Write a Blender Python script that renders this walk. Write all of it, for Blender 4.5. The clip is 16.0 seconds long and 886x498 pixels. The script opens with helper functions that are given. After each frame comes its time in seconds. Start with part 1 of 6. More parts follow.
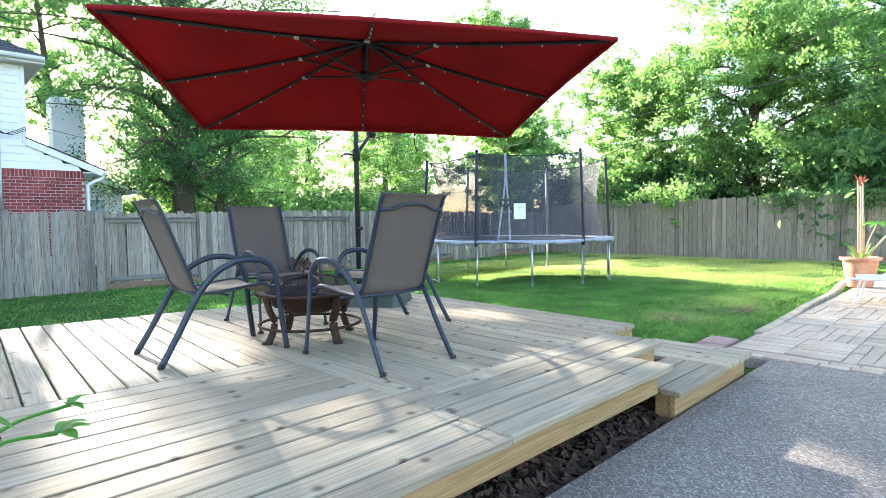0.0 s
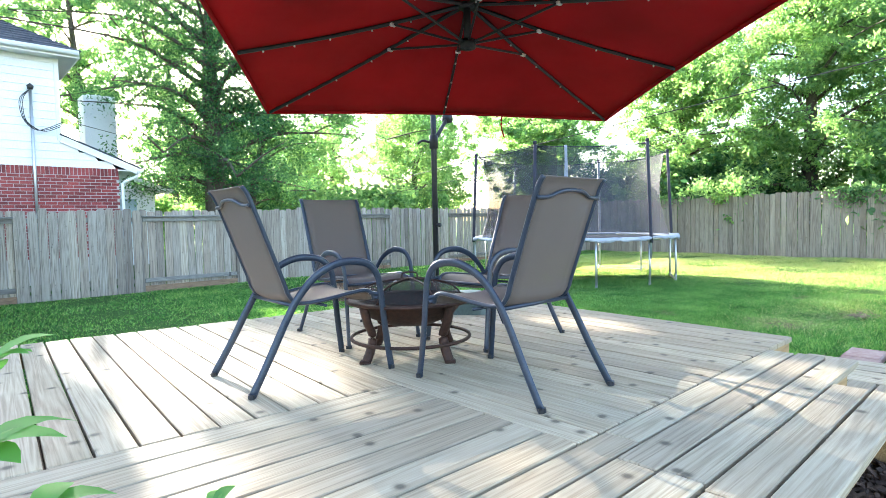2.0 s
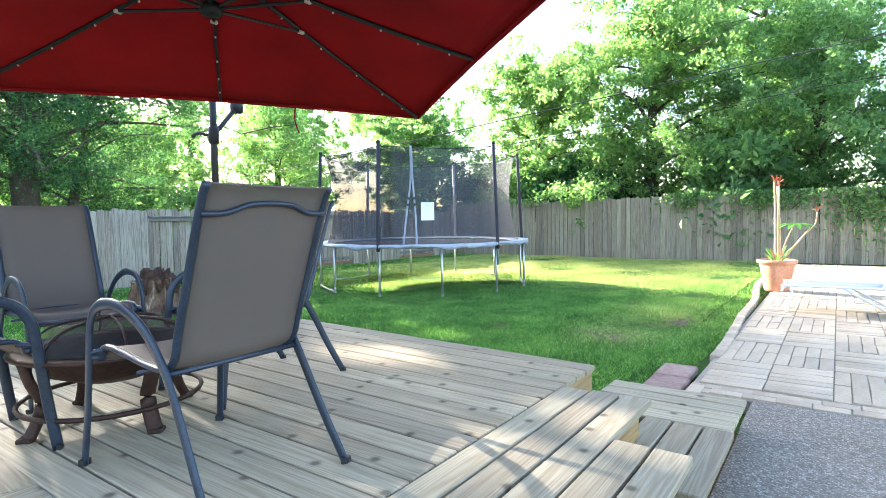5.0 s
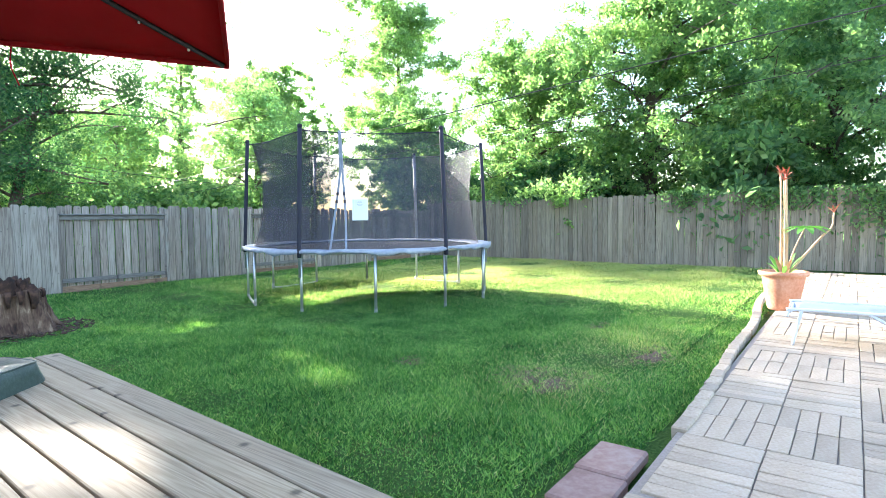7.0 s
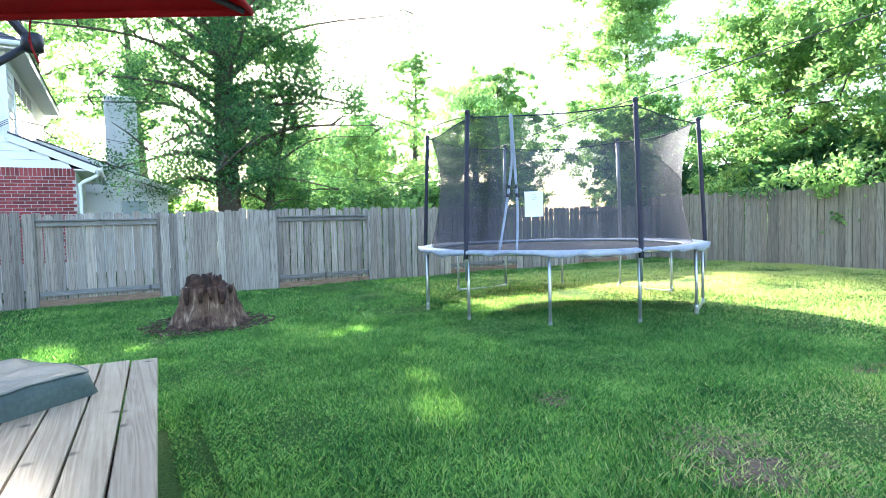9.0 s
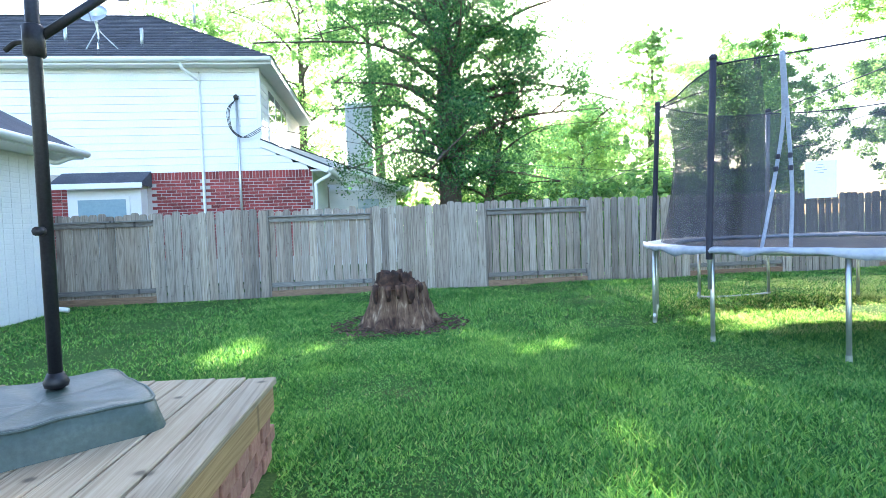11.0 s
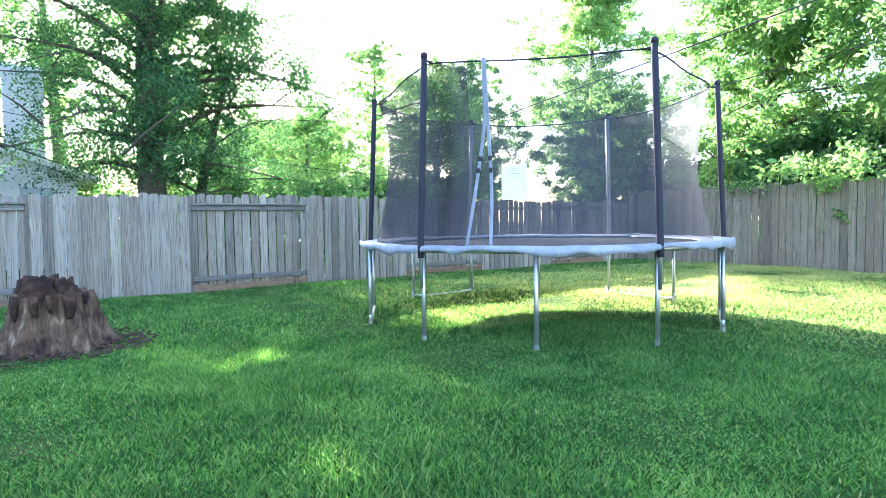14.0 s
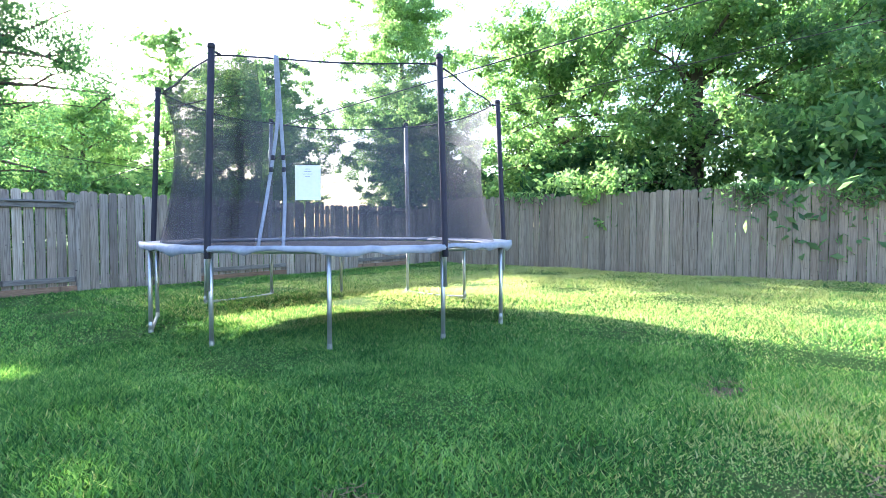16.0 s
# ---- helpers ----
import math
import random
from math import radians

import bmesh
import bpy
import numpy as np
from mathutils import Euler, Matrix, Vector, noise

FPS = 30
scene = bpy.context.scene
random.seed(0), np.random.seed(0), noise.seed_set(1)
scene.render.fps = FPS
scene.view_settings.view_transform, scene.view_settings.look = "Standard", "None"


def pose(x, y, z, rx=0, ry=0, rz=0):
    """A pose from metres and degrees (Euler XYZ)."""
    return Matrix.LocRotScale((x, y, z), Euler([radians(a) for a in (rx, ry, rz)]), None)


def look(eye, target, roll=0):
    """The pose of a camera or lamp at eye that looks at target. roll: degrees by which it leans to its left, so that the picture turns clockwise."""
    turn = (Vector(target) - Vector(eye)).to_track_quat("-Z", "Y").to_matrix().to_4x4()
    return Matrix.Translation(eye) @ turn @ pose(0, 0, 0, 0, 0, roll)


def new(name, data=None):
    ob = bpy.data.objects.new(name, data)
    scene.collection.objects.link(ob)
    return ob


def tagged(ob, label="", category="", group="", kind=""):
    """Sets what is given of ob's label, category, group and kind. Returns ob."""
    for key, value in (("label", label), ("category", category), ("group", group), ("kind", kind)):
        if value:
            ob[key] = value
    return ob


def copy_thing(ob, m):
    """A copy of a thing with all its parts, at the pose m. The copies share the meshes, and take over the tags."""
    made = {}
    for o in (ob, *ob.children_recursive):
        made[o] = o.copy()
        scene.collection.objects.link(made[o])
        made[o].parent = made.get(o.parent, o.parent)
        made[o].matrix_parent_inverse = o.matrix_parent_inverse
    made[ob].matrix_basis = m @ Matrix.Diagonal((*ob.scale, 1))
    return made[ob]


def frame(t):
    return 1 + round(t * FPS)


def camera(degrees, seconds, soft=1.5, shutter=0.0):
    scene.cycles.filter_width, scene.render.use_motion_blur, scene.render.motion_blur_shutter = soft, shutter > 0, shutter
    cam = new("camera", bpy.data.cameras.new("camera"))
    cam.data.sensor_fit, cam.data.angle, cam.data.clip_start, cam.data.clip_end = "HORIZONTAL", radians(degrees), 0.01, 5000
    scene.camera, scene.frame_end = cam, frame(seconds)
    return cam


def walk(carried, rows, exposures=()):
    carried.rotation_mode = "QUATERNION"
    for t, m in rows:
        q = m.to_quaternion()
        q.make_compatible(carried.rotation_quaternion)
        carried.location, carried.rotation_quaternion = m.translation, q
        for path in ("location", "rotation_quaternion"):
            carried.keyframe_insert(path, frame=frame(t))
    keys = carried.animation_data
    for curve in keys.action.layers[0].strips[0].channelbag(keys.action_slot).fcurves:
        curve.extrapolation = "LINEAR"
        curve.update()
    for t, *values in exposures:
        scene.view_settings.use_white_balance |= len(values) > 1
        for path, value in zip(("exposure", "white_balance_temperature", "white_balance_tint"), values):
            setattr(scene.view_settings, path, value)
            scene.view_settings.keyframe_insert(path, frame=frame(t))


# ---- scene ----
cam = camera(77.0, 16.0, soft=0.8)
PATH = [
    (0, (-0.067, -0.112, 1.282), (1.331, 1.315, 1.183), -0.9),
    (0.5, (-0.057, 0.213, 1.233), (1.284, 1.693, 1.133), -1.0),
    (1, (-0.04, 0.483, 1.229), (1.256, 2.003, 1.126), -1.2),
    (1.5, (-0.053, 0.729, 1.247), (1.249, 2.243, 1.145), -1.2),
    (2, (-0.07, 0.858, 1.261), (1.279, 2.33, 1.159), -1.2),
    (2.5, (-0.063, 0.888, 1.258), (1.327, 2.322, 1.159), -1.3),
    (3, (-0.051, 0.878, 1.267), (1.403, 2.248, 1.167), -1.3),
    (3.5, (0.008, 0.84, 1.274), (1.521, 2.144, 1.173), -1.1),
    (4, (0.19, 0.794, 1.277), (1.769, 2.017, 1.174), -1.1),
    (4.5, (0.514, 0.775, 1.316), (2.105, 1.983, 1.211), -1.1),
    (5, (0.944, 0.83, 1.331), (2.571, 1.987, 1.221), -0.9),
    (5.2, (1.155, 0.833, 1.332), (2.800, 1.966, 1.220), -0.7),
    (7.3, (3.156, 0.907, 1.332), (4.739, 2.124, 1.217), -0.6),
    (7.5, (3.324, 0.88, 1.325), (4.852, 2.165, 1.214), -0.7),
    (8, (3.662, 0.938, 1.322), (5.065, 2.359, 1.21), -0.9),
    (8.5, (3.956, 1.044, 1.276), (5.173, 2.628, 1.174), -1.3),
    (9, (4.218, 1.233, 1.264), (5.217, 2.962, 1.167), -1.5),
    (9.5, (4.432, 1.434, 1.252), (5.123, 3.309, 1.158), -1.6),
    (9.7, (4.517, 1.502, 1.260), (5.055, 3.426, 1.160), -1.6),
    (11.8, (5.215, 2.815, 1.131), (5.425, 4.800, 1.049), -2.1),
    (12, (5.264, 2.867, 1.128), (5.565, 4.843, 1.041), -2.0),
    (12.5, (5.256, 2.891, 1.135), (5.857, 4.796, 1.032), -1.9),
    (13, (5.257, 2.883, 1.133), (6.102, 4.692, 1.027), -1.5),
    (13.5, (5.26, 2.852, 1.129), (6.267, 4.577, 1.024), -1.1),
    (14, (5.293, 2.826, 1.112), (6.412, 4.481, 1.014), -0.8),
    (14.5, (5.326, 2.804, 1.092), (6.563, 4.373, 0.999), -0.5),
    (15, (5.339, 2.757, 1.087), (6.703, 4.217, 0.997), -0.4),
    (15.5, (5.361, 2.696, 1.077), (6.841, 4.039, 0.99), -0.2),
    (16, (5.357, 2.632, 1.066), (6.954, 3.834, 0.984), 0.0),
]
walk(cam, [(t, look(eye, target, roll)) for t, eye, target, roll in PATH],
     exposures=[(0.0, 2.8, 6500, 12), (1.5, 3.1, 6500, 12), (3.0, 3.18, 6500, 12), (5.0, 2.92, 6500, 12), (7.5, 2.82, 6200, 14), (9.0, 2.95, 6100, 14), (9.7, 2.88, 6100, 14), (12.5, 3.2, 6000, 14), (13.0, 3.08, 6000, 15), (14.5, 3.02, 5850, 17), (16.0, 2.74, 5850, 21)])

# ---- world, sun ----
SUN_AZ, SUN_EL = 80.5, 20.0          # degrees from +x, and above the horizon
world = bpy.data.worlds.new("world")
scene.world = world
world.use_nodes = True
wn = world.node_tree.nodes
wn.clear()
sky = wn.new("ShaderNodeTexSky")
sky.sky_type, sky.sun_disc = "NISHITA", False
sky.sun_elevation, sky.sun_rotation = radians(SUN_EL), radians(90 - SUN_AZ)
sky.air_density, sky.dust_density, sky.ozone_density = 1.0, 1.5, 1.0
bg = wn.new("ShaderNodeBackground")
bg.inputs["Strength"].default_value = 0.13
wout = wn.new("ShaderNodeOutputWorld")
world.node_tree.links.new(sky.outputs[0], bg.inputs[0])
world.node_tree.links.new(bg.outputs[0], wout.inputs[0])
sun = new("sun", bpy.data.lights.new("sun", "SUN"))
sun.data.energy, sun.data.angle, sun.data.color = 4.6, radians(0.6), (1.0, 0.94, 0.84)
az, el = radians(SUN_AZ), radians(SUN_EL)
sun_dir = Vector((math.cos(az) * math.cos(el), math.sin(az) * math.cos(el), math.sin(el)))
sun.matrix_world = look(sun_dir * 60, (0, 0, 0))

# ---- materials ----


def material(name):
    m = bpy.data.materials.new(name)
    m.use_nodes = True
    nt = m.node_tree
    return m, nt, nt.nodes["Principled BSDF"], nt.nodes["Material Output"]


def node(nt, kind, **inputs):
    n = nt.nodes.new(kind)
    for k, v in inputs.items():
        n.inputs[k].default_value = v
    return n


def ramp(nt, fac, stops):
    n = nt.nodes.new("ShaderNodeValToRGB")
    while len(n.color_ramp.elements) < len(stops):
        n.color_ramp.elements.new(0.5)
    for e, (p, c) in zip(n.color_ramp.elements, stops):
        e.position, e.color = p, (*c, 1)
    nt.links.new(fac, n.inputs[0])
    return n.outputs[0]


def mix(nt, fac, a, b, blend="MIX"):
    n = nt.nodes.new("ShaderNodeMix")
    n.data_type, n.blend_type = "RGBA", blend
    for sock, v in ((n.inputs[0], fac), (n.inputs[6], a), (n.inputs[7], b)):
        if isinstance(v, (int, float)):
            sock.default_value = v
        elif isinstance(v, tuple):
            sock.default_value = (*v, 1)
        else:
            nt.links.new(v, sock)
    return n.outputs[2]


def coords(nt, scale=(1, 1, 1), kind="Object"):
    tc = nt.nodes.new("ShaderNodeTexCoord")
    mp = nt.nodes.new("ShaderNodeMapping")
    mp.inputs["Scale"].default_value = scale
    nt.links.new(tc.outputs[kind], mp.inputs[0])
    return mp.outputs[0]


def noise_fac(nt, vec, scale, detail=4.0, rough=0.55, dist=0.0):
    n = node(nt, "ShaderNodeTexNoise", Scale=scale, Detail=detail, Roughness=rough, Distortion=dist)
    nt.links.new(vec, n.inputs["Vector"])
    return n.outputs[0]


def bump(nt, bsdf, height, strength=0.3, distance=0.01):
    b = node(nt, "ShaderNodeBump", Strength=strength, Distance=distance)
    nt.links.new(height, b.inputs["Height"])
    nt.links.new(b.outputs[0], bsdf.inputs["Normal"])


def surface(name, colors, fine=40.0, coarse=3.0, rough=0.7, metal=0.0, strength=0.2, stretch=(1, 1, 1), vary=0.0, island=False, kind="Object", spec=0.5):
    """Two scales of noise through a colour ramp; vary: brightness spread from piece to piece."""
    m, nt, bsdf, _ = material(name)
    v = coords(nt, stretch, kind)
    a = noise_fac(nt, v, fine, 5)
    b = noise_fac(nt, coords(nt, (1, 1, 1), kind), coarse, 3)
    mth = node(nt, "ShaderNodeMath")
    mth.operation = "ADD"
    half = node(nt, "ShaderNodeMath")
    half.operation, half.inputs[1].default_value = "MULTIPLY", 0.5
    nt.links.new(a, mth.inputs[0])
    nt.links.new(b, mth.inputs[1])
    nt.links.new(mth.outputs[0], half.inputs[0])
    n = len(colors)
    col = ramp(nt, half.outputs[0], [(0.32 + 0.36 * i / max(1, n - 1), c) for i, c in enumerate(colors)])
    if vary:
        if island:
            rnd = nt.nodes.new("ShaderNodeNewGeometry").outputs["Random Per Island"]
        else:
            rnd = nt.nodes.new("ShaderNodeObjectInfo").outputs["Random"]
        tint = ramp(nt, rnd, [(0, (1 - vary,) * 3), (0.5, (1.0, 1.0, 1.0)), (1, (1 + vary, 1 + vary * 0.9, 1 + vary * 0.8))])
        col = mix(nt, 1.0, col, tint, "MULTIPLY")
    nt.links.new(col, bsdf.inputs["Base Color"])
    bsdf.inputs["Roughness"].default_value = rough
    bsdf.inputs["Metallic"].default_value = metal
    bsdf.inputs["Specular IOR Level"].default_value = spec
    bump(nt, bsdf, a, strength)
    return m


def wood(name, light, mid, dark, grain, vary, knots=1.0, rough=0.75):
    """Sawn boards: grain along one axis (small scale there), cathedral rings, knots, stains."""
    m, nt, bsdf, _ = material(name)
    info = nt.nodes.new("ShaderNodeObjectInfo")
    tc = nt.nodes.new("ShaderNodeTexCoord")
    off = node(nt, "ShaderNodeVectorMath")
    off.operation = "MULTIPLY_ADD"
    comb = nt.nodes.new("ShaderNodeCombineXYZ")
    for k in range(3):
        nt.links.new(info.outputs["Random"], comb.inputs[k])
    off.inputs[1].default_value = (37.0, 23.0, 11.0)
    nt.links.new(comb.outputs[0], off.inputs[0])
    nt.links.new(tc.outputs["Object"], off.inputs[2])
    mp = nt.nodes.new("ShaderNodeMapping")
    mp.inputs["Scale"].default_value = grain
    nt.links.new(off.outputs[0], mp.inputs[0])
    fine = noise_fac(nt, mp.outputs[0], 14.0, 6, 0.6, 0.4)
    mp2 = nt.nodes.new("ShaderNodeMapping")
    mp2.inputs["Scale"].default_value = tuple(0.25 * g for g in grain)
    nt.links.new(off.outputs[0], mp2.inputs[0])
    rings = node(nt, "ShaderNodeTexNoise", Scale=5.0, Detail=1.0, Distortion=1.2)
    nt.links.new(mp2.outputs[0], rings.inputs["Vector"])
    wav = node(nt, "ShaderNodeMath")
    wav.operation, wav.inputs[1].default_value = "MULTIPLY", 46.0
    nt.links.new(rings.outputs[0], wav.inputs[0])
    sn = node(nt, "ShaderNodeMath")
    sn.operation = "SINE"
    nt.links.new(wav.outputs[0], sn.inputs[0])
    half = node(nt, "ShaderNodeMath")
    half.operation, half.inputs[1].default_value, half.inputs[2].default_value = "MULTIPLY_ADD", 0.16, 0.5
    nt.links.new(sn.outputs[0], half.inputs[0])
    add = node(nt, "ShaderNodeMath")
    add.operation = "ADD"
    nt.links.new(fine, add.inputs[0])
    nt.links.new(half.outputs[0], add.inputs[1])
    h2 = node(nt, "ShaderNodeMath")
    h2.operation, h2.inputs[1].default_value = "MULTIPLY", 0.5
    nt.links.new(add.outputs[0], h2.inputs[0])
    col = ramp(nt, h2.outputs[0], [(0.30, dark), (0.5, mid), (0.70, light)])
    stain = noise_fac(nt, off.outputs[0], 2.2, 3)
    col = mix(nt, ramp(nt, stain, [(0.4, (0.0,) * 3), (0.8, (0.4,) * 3)]), col, tuple(0.62 * c for c in mid))
    if knots:
        vor = node(nt, "ShaderNodeTexVoronoi", Scale=3.0)
        vor.voronoi_dimensions = "2D"
        mp3 = nt.nodes.new("ShaderNodeMapping")
        mp3.inputs["Rotation"].default_value = (0, 0, 0) if grain[2] > 1 else (radians(90), 0, 0)
        nt.links.new(off.outputs[0], mp3.inputs[0])
        nt.links.new(mp3.outputs[0], vor.inputs["Vector"])
        col = mix(nt, ramp(nt, vor.outputs["Distance"], [(0.030 * knots, (0.85,) * 3), (0.055 * knots, (0.5,) * 3), (0.07 * knots, (0.22,) * 3), (0.11 * knots, (0.0,) * 3)]), col, tuple(0.22 * c for c in mid))
    tint = ramp(nt, info.outputs["Random"], [(0, (1 - vary, 1 - vary, 1 - vary)), (0.35, (1.0, 0.97, 0.92)), (0.7, (0.97, 1.0, 1.0)), (1, (1 + vary, 1 + vary, 1 + vary * 0.8))])
    col = mix(nt, 1.0, col, tint, "MULTIPLY")
    nt.links.new(col, bsdf.inputs["Base Color"])
    bsdf.inputs["Roughness"].default_value = rough
    bsdf.inputs["Specular IOR Level"].default_value = 0.3
    bump(nt, bsdf, h2.outputs[0], 0.35, 0.004)
    return m


def leafy(name, colors, clear=0.5, scale=0.5, tint=(1.6, 1.65, 1.05)):
    """Leaves: matt, letting light through; colour from leaf to leaf."""
    m, nt, bsdf, out = material(name)
    rnd = nt.nodes.new("ShaderNodeNewGeometry").outputs["Random Per Island"]
    patch = noise_fac(nt, coords(nt), scale, 2)
    add = node(nt, "ShaderNodeMath")
    add.operation = "ADD"
    nt.links.new(rnd, add.inputs[0])
    nt.links.new(patch, add.inputs[1])
    h = node(nt, "ShaderNodeMath")
    h.operation, h.inputs[1].default_value = "MULTIPLY", 0.5
    nt.links.new(add.outputs[0], h.inputs[0])
    col = ramp(nt, h.outputs[0], [(0.2 + 0.6 * i / (len(colors) - 1), c) for i, c in enumerate(colors)])
    nt.links.new(col, bsdf.inputs["Base Color"])
    bsdf.inputs["Roughness"].default_value = 0.55
    bsdf.inputs["Specular IOR Level"].default_value = 0.25
    tr = nt.nodes.new("ShaderNodeBsdfTranslucent")
    warm = mix(nt, 1.0, col, tint, "MULTIPLY")
    nt.links.new(warm, tr.inputs[0])
    ms = nt.nodes.new("ShaderNodeMixShader")
    ms.inputs[0].default_value = clear
    nt.links.new(bsdf.outputs[0], ms.inputs[1])
    nt.links.new(tr.outputs[0], ms.inputs[2])
    nt.links.new(ms.outputs[0], out.inputs[0])
    return m


def sheer(name, color, open_part, weave, rough=0.7):
    """Woven mesh: solid threads with holes that let part of the light straight through."""
    m, nt, bsdf, out = material(name)
    v = coords(nt)
    n = noise_fac(nt, v, weave, 2)
    col = mix(nt, n, tuple(0.75 * c for c in color), tuple(min(1, 1.25 * c) for c in color))
    nt.links.new(col, bsdf.inputs["Base Color"])
    bsdf.inputs["Roughness"].default_value = rough
    tp = nt.nodes.new("ShaderNodeBsdfTransparent")
    ms = nt.nodes.new("ShaderNodeMixShader")
    big = noise_fac(nt, coords(nt), 3.0, 3)
    fac = ramp(nt, big, [(0.3, (open_part * 0.9,) * 3), (0.7, (open_part * 1.1,) * 3)])
    nt.links.new(fac, ms.inputs[0])
    nt.links.new(bsdf.outputs[0], ms.inputs[1])
    nt.links.new(tp.outputs[0], ms.inputs[2])
    nt.links.new(ms.outputs[0], out.inputs[0])
    return m


M_DECK = wood("deck_wood", (0.49, 0.415, 0.305), (0.385, 0.318, 0.225), (0.235, 0.182, 0.12), (0.3, 9.0, 9.0), 0.2)
M_FASCIA = wood("fascia_wood", (0.48, 0.32, 0.16), (0.37, 0.235, 0.11), (0.22, 0.135, 0.06), (0.3, 9.0, 9.0), 0.08)
M_PICKET = wood("picket_wood", (0.47, 0.42, 0.37), (0.345, 0.30, 0.26), (0.115, 0.088, 0.072), (9.0, 9.0, 0.3), 0.42, 0.4)
# side fence only: tree shade put into a darker, browner copy of the picket colour
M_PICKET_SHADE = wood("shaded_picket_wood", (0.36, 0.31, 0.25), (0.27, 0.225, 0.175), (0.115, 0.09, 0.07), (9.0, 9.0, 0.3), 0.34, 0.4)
M_RAIL = wood("rail_wood", (0.30, 0.29, 0.27), (0.22, 0.21, 0.2), (0.11, 0.10, 0.09), (0.8, 9.0, 9.0), 0.12)
M_KICK = wood("kickboard_wood", (0.36, 0.24, 0.16), (0.27, 0.17, 0.11), (0.15, 0.1, 0.07), (0.8, 9.0, 9.0), 0.12)
M_SOIL = surface("soil", [(0.05, 0.035, 0.025), (0.10, 0.07, 0.05), (0.16, 0.12, 0.085)], 30, 2, 0.95, strength=0.6)
M_SAND = surface("jointing_sand", [(0.22, 0.185, 0.15), (0.31, 0.26, 0.215), (0.40, 0.35, 0.30)], 60, 2, 0.95, strength=0.4)
M_MULCH = surface("mulch_bark", [(0.035, 0.022, 0.015), (0.085, 0.05, 0.032), (0.15, 0.09, 0.06)], 40, 6, 0.9, strength=0.5, vary=0.4, island=True)
M_BRICK = surface("red_brick", [(0.16, 0.028, 0.030), (0.26, 0.045, 0.045), (0.34, 0.075, 0.065)], 30, 2, 0.85, strength=0.3, vary=0.3, island=True)
M_MORTAR = surface("mortar", [(0.42, 0.38, 0.36), (0.55, 0.5, 0.47)], 60, 3, 0.95)
M_FOOTBRICK = surface("footing_brick", [(0.20, 0.09, 0.06), (0.32, 0.16, 0.11), (0.40, 0.24, 0.17)], 30, 2, 0.9, strength=0.3, vary=0.25)
M_PAVER = surface("clay_paver", [(0.36, 0.275, 0.19), (0.465, 0.37, 0.27), (0.54, 0.455, 0.355)], 45, 2.5, 0.85, strength=0.3, vary=0.14)
M_PAVER_FAR = surface("clay_paver_far", [(0.36, 0.275, 0.19), (0.465, 0.37, 0.27), (0.54, 0.455, 0.355)], 45, 2.5, 0.85, strength=0.3, vary=0.14, island=True)
M_STONE = surface("stepping_stone", [(0.20, 0.12, 0.10), (0.29, 0.18, 0.15), (0.36, 0.26, 0.22)], 25, 2.5, 0.9, strength=0.4, vary=0.1)
M_SIDING = surface("white_siding", [(0.72, 0.73, 0.74), (0.80, 0.80, 0.80), (0.85, 0.85, 0.84)], 30, 1.2, 0.6, strength=0.05)
M_TRIM = surface("painted_trim", [(0.74, 0.74, 0.73), (0.82, 0.82, 0.80)], 20, 1.5, 0.55, strength=0.05)
M_SHINGLE = surface("roof_shingle", [(0.035, 0.04, 0.055), (0.06, 0.065, 0.085), (0.10, 0.105, 0.125)], 35, 2, 0.95, strength=0.4, vary=0.2, island=True)
M_STEEL = surface("galvanised_steel", [(0.48, 0.50, 0.52), (0.62, 0.64, 0.66)], 60, 5, 0.38, 0.85, 0.05)
M_SLEEVE = surface("pole_sleeve", [(0.012, 0.012, 0.022), (0.03, 0.03, 0.05)], 80, 4, 0.75, strength=0.2)
M_PAD = surface("trampoline_pad", [(0.20, 0.23, 0.30), (0.30, 0.335, 0.40), (0.42, 0.44, 0.48)], 14, 3, 0.6, strength=0.4)
M_MAT = surface("jump_mat", [(0.010, 0.010, 0.012), (0.022, 0.022, 0.025)], 120, 4, 0.7)
M_NET = sheer("safety_net", (0.050, 0.050, 0.066), 0.47, 300)
M_WEB = surface("webbing_strap", [(0.20, 0.22, 0.28), (0.36, 0.39, 0.46)], 70, 6, 0.8)
M_PAPER = surface("paper_notice", [(0.80, 0.80, 0.78), (0.88, 0.88, 0.87)], 40, 3, 0.8, strength=0.02)
M_FRAME = surface("chair_frame_paint", [(0.012, 0.019, 0.034), (0.022, 0.034, 0.056), (0.036, 0.052, 0.08)], 120, 5, 0.34, 0.2, 0.1)
M_SLING = sheer("sling_fabric", (0.12, 0.094, 0.083), 0.16, 500)
M_CANOPY, _nt, _b, _o = material("umbrella_canvas")
_c = ramp(_nt, noise_fac(_nt, coords(_nt), 2.0, 4), [(0.3, (0.30, 0.004, 0.010)), (0.7, (0.42, 0.010, 0.018))])
_nt.links.new(_c, _b.inputs["Base Color"])
_b.inputs["Roughness"].default_value = 0.85
bump(_nt, _b, noise_fac(_nt, coords(_nt), 260.0, 2), 0.15, 0.002)
_t = _nt.nodes.new("ShaderNodeBsdfTranslucent")
_nt.links.new(_c, _t.inputs[0])
_m = _nt.nodes.new("ShaderNodeMixShader")
_m.inputs[0].default_value = 0.45
_nt.links.new(_b.outputs[0], _m.inputs[1])
_nt.links.new(_t.outputs[0], _m.inputs[2])
_nt.links.new(_m.outputs[0], _o.inputs[0])
M_BLACK = surface("black_metal", [(0.015, 0.016, 0.02), (0.035, 0.037, 0.042)], 90, 5, 0.45, 0.4, 0.1)
